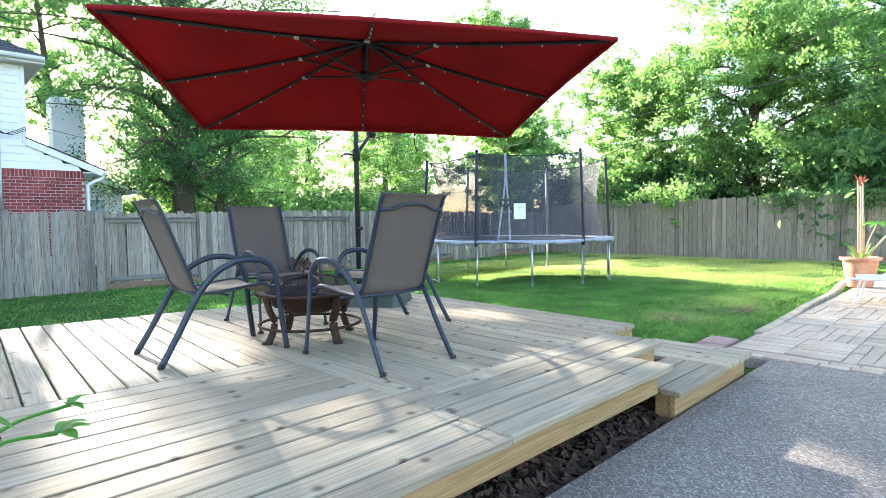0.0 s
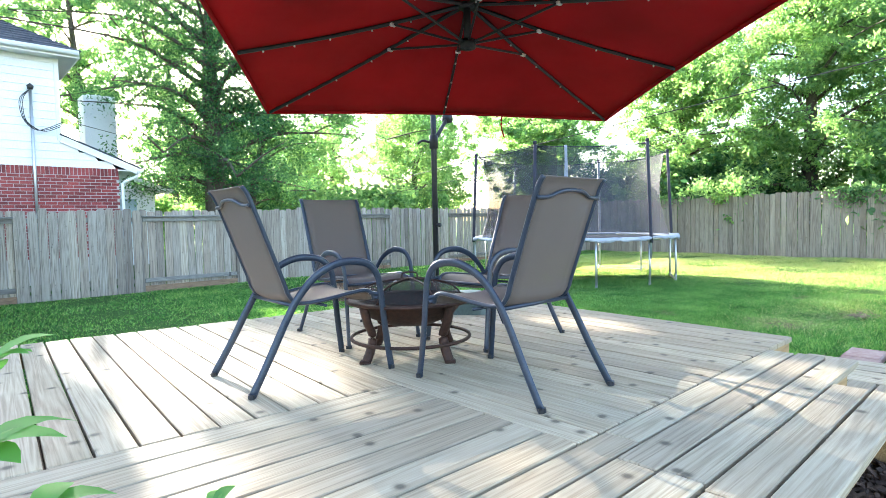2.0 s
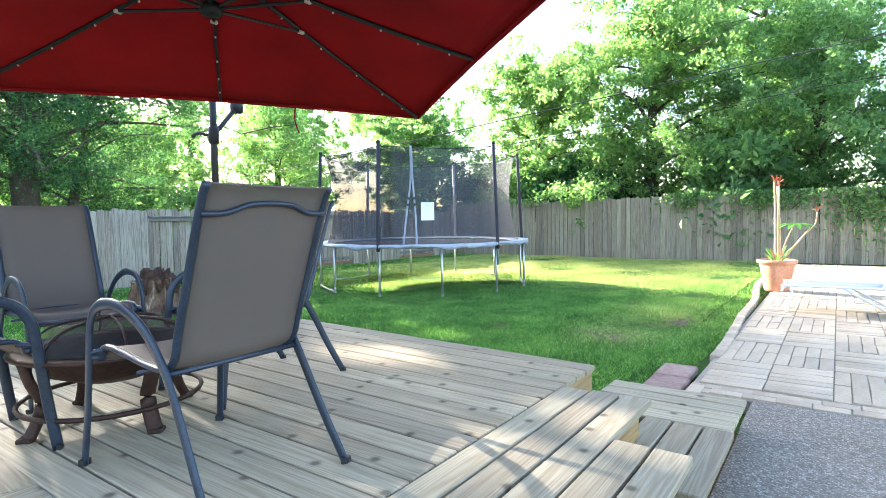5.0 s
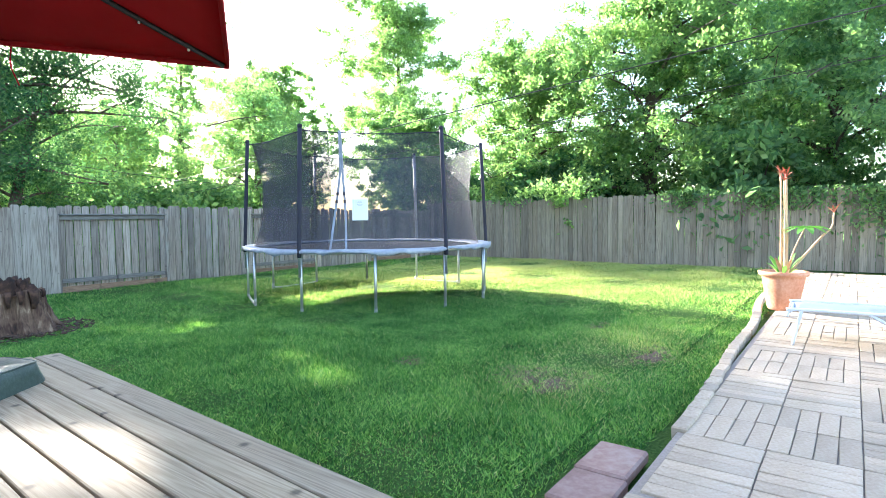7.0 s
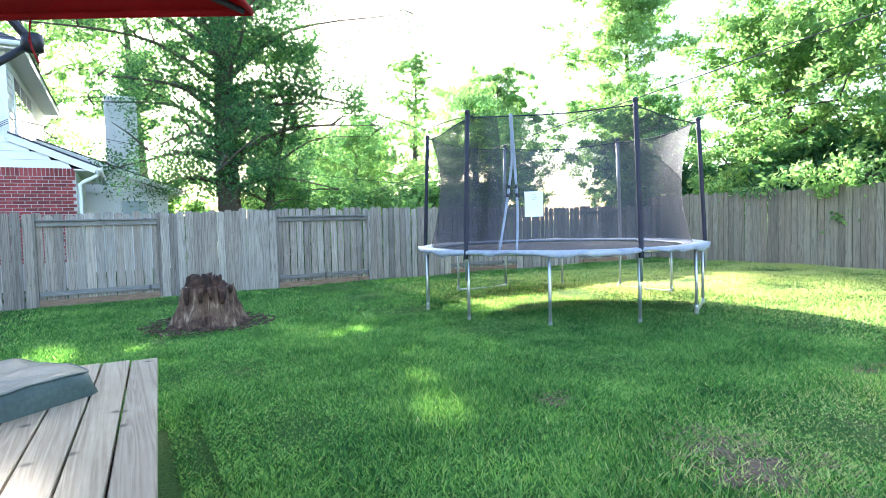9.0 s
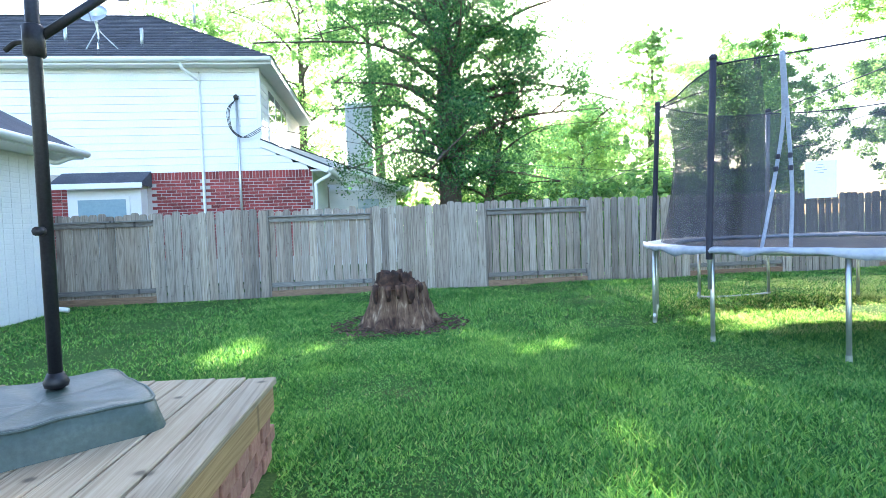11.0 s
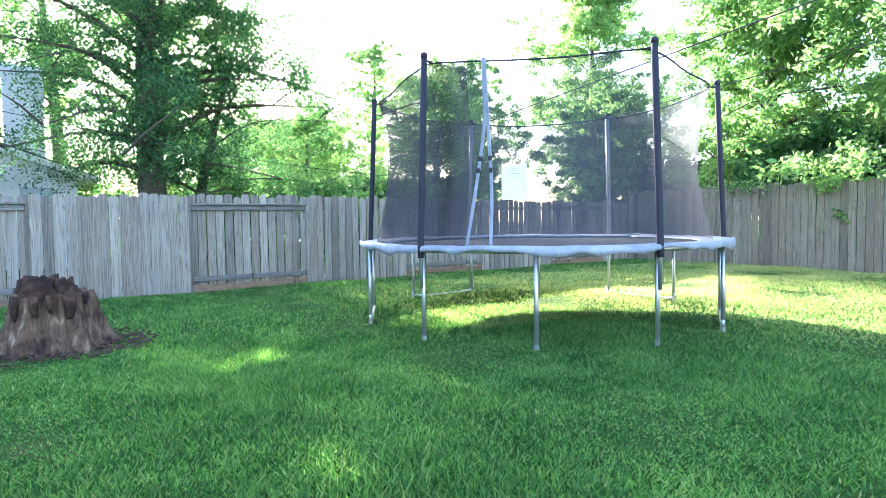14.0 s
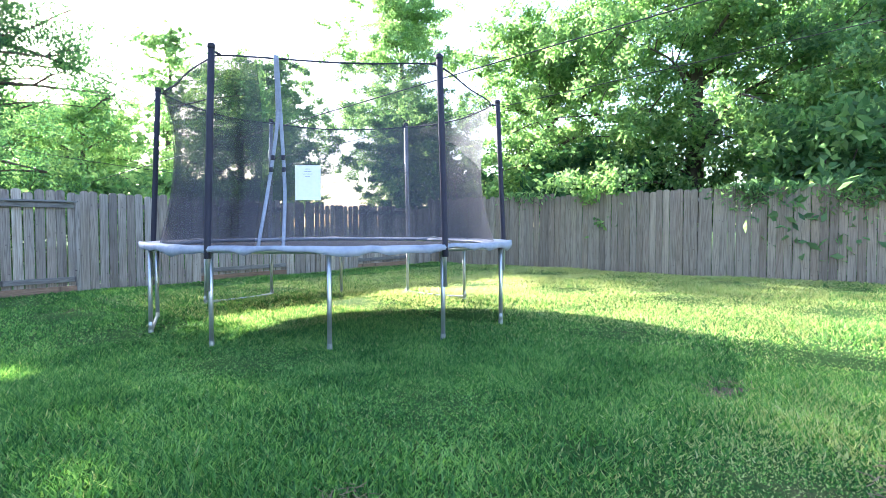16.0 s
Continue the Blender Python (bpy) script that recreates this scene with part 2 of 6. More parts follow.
M_IRON = surface("rusty_iron", [(0.018, 0.010, 0.008), (0.045, 0.022, 0.017), (0.075, 0.035, 0.024)], 40, 5, 0.6, 0.5, 0.3)
M_BASE = surface("umbrella_base_cover", [(0.030, 0.050, 0.042), (0.048, 0.075, 0.064), (0.075, 0.108, 0.094)], 50, 4, 0.42, strength=0.2)
M_BULB = surface("bulb_glass", [(0.6, 0.58, 0.55), (0.8, 0.78, 0.75)], 30, 4, 0.3)
M_TERRA = surface("terracotta", [(0.48, 0.19, 0.10), (0.58, 0.27, 0.16), (0.66, 0.38, 0.26)], 30, 4, 0.85, strength=0.15)
M_STALK = surface("pale_stalk", [(0.42, 0.24, 0.14), (0.52, 0.36, 0.22), (0.5, 0.42, 0.22)], 30, 5, 0.7)
M_BLOOM = surface("dry_bloom", [(0.45, 0.10, 0.06), (0.60, 0.22, 0.13)], 30, 5, 0.8)
M_LOUNGE = surface("lounge_frame", [(0.62, 0.65, 0.70), (0.75, 0.77, 0.80)], 60, 5, 0.4, 0.2, 0.05)
M_LOUNGE_SLING = surface("lounge_sling", [(0.26, 0.31, 0.40), (0.36, 0.41, 0.50)], 200, 4, 0.75, strength=0.1)
M_STUMP = surface("stump_wood", [(0.016, 0.009, 0.007), (0.075, 0.038, 0.024), (0.17, 0.105, 0.066), (0.42, 0.31, 0.21)], 7, 5.5, 0.9, strength=0.8, stretch=(4, 4, 0.6))
M_ROT = surface("rotten_heartwood", [(0.012, 0.007, 0.006), (0.045, 0.022, 0.014), (0.13, 0.065, 0.04)], 16, 4, 0.95, strength=0.9)
M_BARK = surface("tree_bark", [(0.045, 0.035, 0.028), (0.095, 0.075, 0.058), (0.15, 0.125, 0.10)], 12, 2, 0.95, strength=0.9, stretch=(3, 3, 0.7))
M_OAK = leafy("oak_leaves", [(0.028, 0.085, 0.048), (0.058, 0.145, 0.068), (0.13, 0.26, 0.10)], 0.58)
# far crowns: haze is put into the leaf colour as a paler green
M_HAZY = leafy("hazy_leaves", [(0.13, 0.24, 0.12), (0.21, 0.34, 0.16), (0.30, 0.43, 0.20)], 0.6)
M_LIME = leafy("bright_leaves", [(0.085, 0.185, 0.085), (0.17, 0.30, 0.125), (0.28, 0.41, 0.17)], 0.62)
M_DARKLEAF = leafy("shade_leaves", [(0.075, 0.165, 0.095), (0.15, 0.275, 0.145), (0.27, 0.41, 0.19)], 0.66)
M_PLANT = leafy("potted_leaves", [(0.06, 0.19, 0.05), (0.11, 0.30, 0.07), (0.18, 0.38, 0.09)], 0.45)
M_GRASS = leafy("grass_blades", [(0.018, 0.080, 0.020), (0.092, 0.250, 0.070), (0.31, 0.50, 0.16)], 0.46, 1.6, (1.6, 1.65, 0.8))
# pale as dry grass, and lightened further to brighten the sunlit band
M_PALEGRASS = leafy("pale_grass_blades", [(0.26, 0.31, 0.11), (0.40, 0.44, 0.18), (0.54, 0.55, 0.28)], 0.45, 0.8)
M_DRY = surface("dry_soil", [(0.07, 0.042, 0.027), (0.125, 0.08, 0.052), (0.20, 0.14, 0.09)], 45, 5, 0.95, strength=0.7)
M_STRAW = surface("dead_stems", [(0.20, 0.135, 0.08), (0.34, 0.25, 0.15)], 30, 5, 0.9, vary=0.3, island=True)
M_CABLE = surface("cable", [(0.02, 0.02, 0.02), (0.04, 0.04, 0.04)], 60, 5, 0.6)
M_CONCRETE = None


def lawn_material():
    m, nt, bsdf, _ = material("lawn_ground")
    v = coords(nt)
    a = noise_fac(nt, v, 55, 6, 0.7)
    b = noise_fac(nt, v, 0.9, 4, 0.6)
    green = ramp(nt, a, [(0.3, (0.022, 0.055, 0.014)), (0.5, (0.055, 0.12, 0.028)), (0.7, (0.11, 0.19, 0.045))])
    straw = ramp(nt, a, [(0.3, (0.10, 0.065, 0.035)), (0.7, (0.30, 0.22, 0.12))])
    col = mix(nt, ramp(nt, b, [(0.60, (0.0,) * 3), (0.74, (0.85,) * 3)]), green, straw)
    nt.links.new(col, bsdf.inputs["Base Color"])
    bsdf.inputs["Roughness"].default_value = 0.95
    bsdf.inputs["Specular IOR Level"].default_value = 0.1
    bump(nt, bsdf, a, 0.8, 0.03)
    return m


def aggregate_material():
    m, nt, bsdf, _ = material("exposed_aggregate")
    v = coords(nt)
    vor = node(nt, "ShaderNodeTexVoronoi", Scale=95.0)
    nt.links.new(v, vor.inputs["Vector"])
    stone = ramp(nt, vor.outputs["Color"], [(0.1, (0.165, 0.13, 0.105)), (0.4, (0.30, 0.25, 0.205)), (0.65, (0.42, 0.36, 0.295)), (0.92, (0.64, 0.58, 0.50))])
    edge = ramp(nt, vor.outputs["Distance"], [(0.35, (0.0,) * 3), (0.7, (0.7,) * 3)])
    col = mix(nt, edge, stone, (0.225, 0.19, 0.155))
    big = noise_fac(nt, v, 1.3, 4)
    col = mix(nt, 1.0, col, ramp(nt, big, [(0.3, (0.60,) * 3), (0.7, (0.84,) * 3)]), "MULTIPLY")
    nt.links.new(col, bsdf.inputs["Base Color"])
    bsdf.inputs["Roughness"].default_value = 0.85
    inv = node(nt, "ShaderNodeMath")
    inv.operation, inv.inputs[0].default_value = "SUBTRACT", 1.0
    nt.links.new(vor.outputs["Distance"], inv.inputs[1])
    bump(nt, bsdf, inv.outputs[0], 0.7, 0.006)
    return m


def glass_material():
    m, nt, bsdf, _ = material("window_glass")
    bsdf.inputs["Base Color"].default_value = (0.05, 0.07, 0.08, 1)
    bsdf.inputs["Roughness"].default_value = 0.06
    bsdf.inputs["Specular IOR Level"].default_value = 0.8
    return m


M_LAWN, M_CONCRETE, M_GLASS = lawn_material(), aggregate_material(), glass_material()

# ---- mesh helpers ----


class Shape:
    """Vertices and faces gathered for one mesh."""

    def __init__(self):
        self.v, self.f = [], []

    def add(self, verts, faces):
        n = len(self.v)
        self.v += [tuple(p) for p in verts]
        self.f += [tuple(n + i for i in q) for q in faces]
        return self

    def box(self, lo, hi, c=0.0, m=None):
        """A box from lo to hi with edges cut by c."""
        x0, y0, z0 = lo
        x1, y1, z1 = hi
        vs = []
        for x, sx in ((x0, 1), (x1, -1)):
            for y, sy in ((y0, 1), (y1, -1)):
                for z, sz in ((z0, 1), (z1, -1)):
                    if c:
                        vs += [(x, y + sy * c, z + sz * c), (x + sx * c, y, z + sz * c), (x + sx * c, y + sy * c, z)]
                    else:
                        vs.append((x, y, z))
        if m is not None:
            vs = [m @ Vector(p) for p in vs]
        if not c:
            return self.add(vs, [(0, 1, 3, 2), (4, 6, 7, 5), (0, 4, 5, 1), (2, 3, 7, 6), (0, 2, 6, 4), (1, 5, 7, 3)])
        q = lambda i, k: 3 * i + k
        fs = [(q(0, 0), q(1, 0), q(3, 0), q(2, 0)), (q(4, 0), q(6, 0), q(7, 0), q(5, 0)),
              (q(0, 1), q(4, 1), q(5, 1), q(1, 1)), (q(2, 1), q(3, 1), q(7, 1), q(6, 1)),
              (q(0, 2), q(2, 2), q(6, 2), q(4, 2)), (q(1, 2), q(5, 2), q(7, 2), q(3, 2))]
        for a, b, k1, k2 in ((0, 1, 0, 1), (2, 3, 0, 1), (4, 5, 0, 1), (6, 7, 0, 1), (0, 2, 0, 2), (1, 3, 0, 2), (4, 6, 0, 2), (5, 7, 0, 2), (0, 4, 1, 2), (1, 5, 1, 2), (2, 6, 1, 2), (3, 7, 1, 2)):
            fs.append((q(a, k1), q(b, k1), q(b, k2), q(a, k2)))
        fs += [(q(i, 0), q(i, 1), q(i, 2)) for i in range(8)]
        return self.add(vs, fs)

    def tube(self, pts, r, n=8, flat=1.0, closed=False, up=(0, 0, 1), cap=True):
        """A tube along pts; r: one radius or one for each point; flat squeezes it along its second axis."""
        pts = [Vector(p) for p in pts]
        k = len(pts)
        rs = r if isinstance(r, (list, tuple)) else [r] * k
        vs = []
        ref = Vector(up)
        for i, p in enumerate(pts):
            d = (pts[(i + 1) % k] - pts[i - 1]) if closed else (pts[min(i + 1, k - 1)] - pts[max(i - 1, 0)])
            d = d.normalized() if d.length > 1e-9 else Vector((0, 0, 1))
            s = d.cross(ref)
            if s.length < 0.05:
                s = d.cross(Vector((1, 0, 0)))
            s.normalize()
            u = s.cross(d).normalized()
            for j in range(n):
                a = 2 * math.pi * j / n
                vs.append(p + s * (rs[i] * math.cos(a)) + u * (rs[i] * flat * math.sin(a)))
        fs = []
        for i in range(k if closed else k - 1):
            for j in range(n):
                a, b = i * n, ((i + 1) % k) * n
                fs.append((a + j, a + (j + 1) % n, b + (j + 1) % n, b + j))
        if not closed and cap:
            fs += [tuple(range(n - 1, -1, -1)), tuple((k - 1) * n + j for j in range(n))]
        return self.add(vs, fs)

    def lathe(self, prof, centre=(0, 0, 0), n=24):
        cx, cy, cz = centre
        vs = [(cx + r * math.cos(2 * math.pi * j / n), cy + r * math.sin(2 * math.pi * j / n), cz + z) for r, z in prof for j in range(n)]
        fs = [(i * n + j, i * n + (j + 1) % n, (i + 1) * n + (j + 1) % n, (i + 1) * n + j) for i in range(len(prof) - 1) for j in range(n)]
        return self.add(vs, fs)

    def sheet(self, grid):
        """A surface over a grid of points."""
        h, w = len(grid), len(grid[0])
        return self.add([p for row in grid for p in row], [(i * w + j, i * w + j + 1, (i + 1) * w + j + 1, (i + 1) * w + j) for i in range(h - 1) for j in range(w - 1)])

    def mesh(self, name, mat, smooth=False):
        me = bpy.data.meshes.new(name)
        me.from_pydata([tuple(p) for p in self.v], [], self.f)
        me.materials.append(mat)
        if smooth:
            me.polygons.foreach_set("use_smooth", [True] * len(me.polygons))
        me.update()
        return me


def part(name, shape, mat, parent=None, label="", smooth=False, thick=0.0, at=None):
    """One mesh object, under parent where one is given."""
    me = shape if isinstance(shape, bpy.types.Mesh) else shape.mesh(name, mat, smooth)
    ob = new(name, me)
    ob.parent = parent
    if at is not None:
        ob.matrix_basis = at
    if thick:
        mod = ob.modifiers.new("thickness", "SOLIDIFY")
        mod.thickness, mod.offset = thick, 0.0
    if label:
        tagged(ob, label)
    return ob


def thing(name, m, label, category, group="", kind=""):
    """An empty at a thing's base, which its parts hang under."""
    ob = new(name)
    ob.empty_display_size = 0.1
    ob.matrix_basis = m
    return tagged(ob, label, category, group, kind)


def bend(pts, n=6):
    """A smooth line through pts (Catmull-Rom)."""
    ps = [Vector(p) for p in pts]
    ps = [2 * ps[0] - ps[1]] + ps + [2 * ps[-1] - ps[-2]]
    out = []
    for i in range(1, len(ps) - 2):
        a, b, c, d = ps[i - 1:i + 3]
        for k in range(n):
            t = k / n
            out.append(0.5 * (2 * b + (c - a) * t + (2 * a - 5 * b + 4 * c - d) * t * t + (3 * b - a - 3 * c + d) * t ** 3))
    return out + [ps[-2]]


def raw_mesh(name, verts, faces, mat):
    """A mesh from numpy arrays of equal-sized faces."""
    me = bpy.data.meshes.new(name)
    nv, nf, k = len(verts), len(faces), faces.shape[1]
    me.vertices.add(nv)
    me.vertices.foreach_set("co", verts.astype(np.float32).ravel())
    me.loops.add(nf * k)
    me.loops.foreach_set("vertex_index", faces.astype(np.int32).ravel())
    me.polygons.add(nf)
    me.polygons.foreach_set("loop_start", np.arange(0, nf * k, k, dtype=np.int32))
    me.polygons.foreach_set("loop_total", np.full(nf, k, dtype=np.int32))
    me.update(calc_edges=True)
    me.materials.append(mat)
    return me


rng = np.random.default_rng(7)

DECK_Z, STEP_Z, PATIO_Z = 0.42, 0.25, 0.08
FENCE_Y, FENCE_X = 12.85, 18.3

# ---- ground ----


def ground_height(x, y):
    return 0.02 * math.sin(0.7 * x + 0.4) * math.cos(0.6 * y) + 0.012 * math.sin(1.9 * x + 1.3 * y)


def build_ground():
    xs = [-600, -120, -40, -15] + [-6 + 0.5 * i for i in range(51)] + [25, 40, 120, 600]
    ys = [-600, -120, -40, -12] + [-4 + 0.5 * i for i in range(35)] + [18, 30, 60, 150, 600]
    grid = [[(x, y, (ground_height(x, y) if 4.6 < x < 18 and 2.2 < y < 12.6 else -0.02)) for x in xs] for y in ys]
    tagged(part("ground", Shape().sheet(grid), M_LAWN, smooth=True), "green lawn with dry brown patches", "lawn", kind="structure")
    slab = Shape().box((-8, -6, -0.10), (5.14, 1.285, PATIO_Z), 0.012)
    tagged(part("pavement", slab, M_CONCRETE), "grey exposed-aggregate concrete patio slab", "patio", kind="structure")
    tagged(part("mulch_bed", Shape().box((-3.0, 1.287, -0.06), (4.3, 5.0, 0.015)), M_SOIL), "dark soil bed beneath the wooden deck", "soil", kind="structure")
    n = 1500
    c = np.stack([rng.uniform(0.6, 3.9, n), rng.uniform(1.30, 1.85, n), rng.uniform(0.02, 0.05, n)], 1)
    s = Shape()
    for p in c:
        m = Matrix.LocRotScale(Vector(p), Euler(rng.uniform(-0.6, 0.6, 3) + np.array([0, 0, rng.uniform(0, 6.3)])), None)
        l, w, h = rng.uniform(0.015, 0.05), rng.uniform(0.008, 0.02), rng.uniform(0.003, 0.008)
        s.box((-l, -w, -h), (l, w, h), 0, m)
    tagged(part("mulch", s, M_MULCH), "dark brown bark mulch between deck and patio", "mulch", kind="stuff")


build_ground()


def build_grass():
    """Blades over the open lawn, thickest where the walk passes, thin on the dry patches."""
    n = 520000
    near = 230000
    x = np.concatenate([rng.uniform(3.0, 18.2, n), rng.uniform(4.2, 10.5, near)])
    y = np.concatenate([rng.uniform(1.7, 12.8, n), rng.uniform(1.8, 8.2, near)])
    x2 = rng.uniform(-2.5, 4.6, n // 6)
    y2 = rng.uniform(5.2, 12.8, n // 6)
    x, y = np.concatenate([x, x2]), np.concatenate([y, y2])
    d = np.hypot(x - 5.2, y - 2.8)
    keep = rng.random(len(x)) < np.clip(6.0 / (2.0 + d), 0.45, 1.0)
    edge = 1.80 + 0.05 * np.sin(1.3 * x)
    keep &= ~((x < 4.42) & (y < 6.05 - 0.2 * x)) & (y > np.where(x > 4.7, edge, 2.05)) & (y < 12.75) & (x < 18.2)
    keep &= ~((x > 5.05) & (x < 6.0) & (y < 2.1))
    for cx, cy, r in ((6.85, 2.85, 0.42), (8.2, 2.4, 0.25), (6.75, 4.15, 0.12), (9.3, 3.3, 0.2), (7.85, 3.65, 0.2), (5.2, 8.9, 0.55)):
        keep &= ~((np.hypot((x - cx), (y - cy) * 1.6) < r * rng.uniform(0.5, 1.3, len(x))) & (rng.random(len(x)) < 0.8))
    x, y = x[keep], y[keep]
    n = len(x)
    z = np.where((x > 4.6) & (y > 2.2), 0.02 * np.sin(0.7 * x + 0.4) * np.cos(0.6 * y) + 0.012 * np.sin(1.9 * x + 1.3 * y), -0.02) - 0.005
    h = rng.uniform(0.022, 0.062, n) * (0.75 + 0.5 * np.sin(2.1 * x + 0.8) * np.sin(1.7 * y) ** 2)
    a = rng.uniform(0, 2 * np.pi, n)
    w = rng.uniform(0.0036, 0.0085, n) * (1 + 0.07 * np.hypot(x - 5.2, y - 2.8))
    lean = rng.uniform(0.2, 1.5, n) * h
    b = rng.uniform(0, 2 * np.pi, n)
    v = np.empty((n, 3, 3))
    v[:, 0] = np.stack([x + w * np.cos(a), y + w * np.sin(a), z], 1)
    v[:, 1] = np.stack([x - w * np.cos(a), y - w * np.sin(a), z], 1)
    v[:, 2] = np.stack([x + lean * np.cos(b), y + lean * np.sin(b), z + h], 1)
    # pale blades: drier towards the side fence, plus sunlight painted into the lit band
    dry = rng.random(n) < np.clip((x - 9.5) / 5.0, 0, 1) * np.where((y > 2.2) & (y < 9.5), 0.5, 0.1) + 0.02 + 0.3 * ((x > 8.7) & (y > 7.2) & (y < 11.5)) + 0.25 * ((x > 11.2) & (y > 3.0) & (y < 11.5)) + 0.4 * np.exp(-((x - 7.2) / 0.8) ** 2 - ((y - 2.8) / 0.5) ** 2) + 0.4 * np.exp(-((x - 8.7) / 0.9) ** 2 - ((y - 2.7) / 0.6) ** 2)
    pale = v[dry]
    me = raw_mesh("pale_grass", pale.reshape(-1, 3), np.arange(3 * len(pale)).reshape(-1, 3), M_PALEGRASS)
    tagged(new("pale_grass", me), "pale dry and sunlit blades among the lawn grass", "grass", kind="stuff")
    v = v[~dry]
    n = len(v)
    me = raw_mesh("grass", v.reshape(-1, 3), np.arange(3 * n).reshape(-1, 3), M_GRASS)
    tagged(new("grass", me), "green blades of mown lawn grass", "grass", kind="stuff")


build_grass()


def build_bare_patches():
    """Worn spots: dry soil with dead stems lying on it."""
    litter = Shape()
    for k, (cx, cy, rx, ry) in enumerate(((6.85, 2.75, 0.24, 0.20), (6.95, 3.1, 0.16, 0.14), (8.2, 2.4, 0.18, 0.10), (6.75, 4.15, 0.08, 0.07), (9.3, 3.3, 0.14, 0.09))):
        rows = []
        for f in (0.0, 0.5, 0.8, 1.0):
            rows.append([(cx + rx * f * (1 + 0.3 * math.sin(3 * b + k) + 0.2 * math.sin(7 * b)) * math.cos(b), cy + ry * f * (1 + 0.3 * math.sin(3 * b + k) + 0.2 * math.sin(7 * b)) * math.sin(b), 0.0) for b in [2 * math.pi * i / 36 for i in range(37)]])
        rows = [[(x, y, ground_height(x, y) + (0.010 if i < 3 else -0.004)) for x, y, _ in row] for i, row in enumerate(rows)]
        tagged(part("bare_patch", Shape().sheet(rows), M_DRY, smooth=True), "worn brown patch of dry soil in the lawn", "bare soil", "bare patches", "structure")
        for _ in range(int(900 * (rx * ry) ** 0.5)):
            b, f = rng.uniform(0, 6.3), math.sqrt(rng.random()) * 2.1
            x, y = cx + rx * f * math.cos(b), cy + ry * f * math.sin(b)
            m = Matrix.LocRotScale((x, y, ground_height(x, y) + rng.uniform(0.01, 0.03)), Euler((rng.uniform(-0.5, 0.5), rng.uniform(-0.5, 0.5), rng.uniform(0, 6.3))), None)
            litter.box((-rng.uniform(0.015, 0.05), -0.0018, -0.001), (rng.uniform(0.015, 0.05), 0.0018, 0.001), 0, m)
    tagged(part("dead_grass", litter, M_STRAW), "dry straw-coloured dead grass stems", "dead grass", kind="stuff")


build_bare_patches()

# ---- fences ----


def picket_mesh(h, w=0.138, t=0.017, mat=None):
    c = 0.028
    out = [(-w / 2, 0), (w / 2, 0), (w / 2, h - c), (w / 2 - c, h), (-w / 2 + c, h), (-w / 2, h - c)]
    vs = [(x, y, z) for y in (-t / 2, t / 2) for x, z in out]
    fs = [tuple(range(6)), tuple(range(11, 5, -1))] + [(i + 6, (i + 1) % 6 + 6, (i + 1) % 6, i) for i in range(6)]
    return Shape().add(vs, fs).mesh("picket", mat or M_PICKET)


PICKETS = [picket_mesh(h) for h in (1.60, 1.62, 1.635, 1.65)]
PICKETS_SLIM = [picket_mesh(h, 0.128) for h in (1.60, 1.62, 1.635, 1.65)]
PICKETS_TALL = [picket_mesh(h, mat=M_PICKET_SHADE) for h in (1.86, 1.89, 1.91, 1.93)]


def build_fence_back():
    """Bays alternate: boards on the lawn side, then boards behind the rails."""
    fence = thing("wall_fence_back", pose(0, 0, 0), "weathered grey wooden picket fence in alternating bays", "fence", kind="structure")
    bays = [(-3.2, -1.0, 0), (-1.0, 1.0, 1), (1.0, 2.93, 0), (2.93, 4.86, 1), (4.86, 6.98, 0), (6.98, 9.05, 1), (9.05, 11.1, 0), (11.1, 13.2, 1), (13.2, 15.3, 0), (15.3, 17.3, 1), (17.3, 18.3, 0)]
    for x0, x1, inset in bays:
        n = round((x1 - x0) / 0.146)
        step = (x1 - x0) / n
        for i in range(n):
            gap = rng.uniform(-0.004, 0.004)
            y = FENCE_Y + (0.075 if inset else -0.012) + rng.uniform(-0.003, 0.003)
            low = 0.10 if 6.0 < x0 + i * step < 14 else 0.0
            part("picket", (PICKETS_SLIM if 6.5 < x0 < 14 else PICKETS)[int(rng.integers(4))], None, fence, at=pose(x0 + (i + 0.5) * step + gap, y, -0.04 + 0.3 * low, rng.uniform(-0.5, 0.5), rng.uniform(-0.35, 0.35), 180))
        for z, h in ((1.36, 0.085), (0.16, 0.085)):
            part("rail", Shape().box((x0 + 0.05 if inset else x0, FENCE_Y + 0.01, z), (x1 - 0.05 if inset else x1, FENCE_Y + 0.05, z + h), 0.004), M_RAIL, fence)
        if inset:
            part("rail_cap", Shape().box((x0 + 0.03, FENCE_Y - 0.035, 1.445), (x1 - 0.03, FENCE_Y + 0.06, 1.475), 0.004), M_RAIL, fence)
        part("kickboard", Shape().box((x0, FENCE_Y + 0.01, -0.08), (x1, FENCE_Y + 0.048, 0.10), 0.004), M_KICK if inset else M_RAIL, fence)
        part("post", Shape().box((x0 - 0.045, FENCE_Y + 0.0, -0.1), (x0 + 0.045, FENCE_Y + 0.088, 1.58), 0.006), M_PICKET, fence)


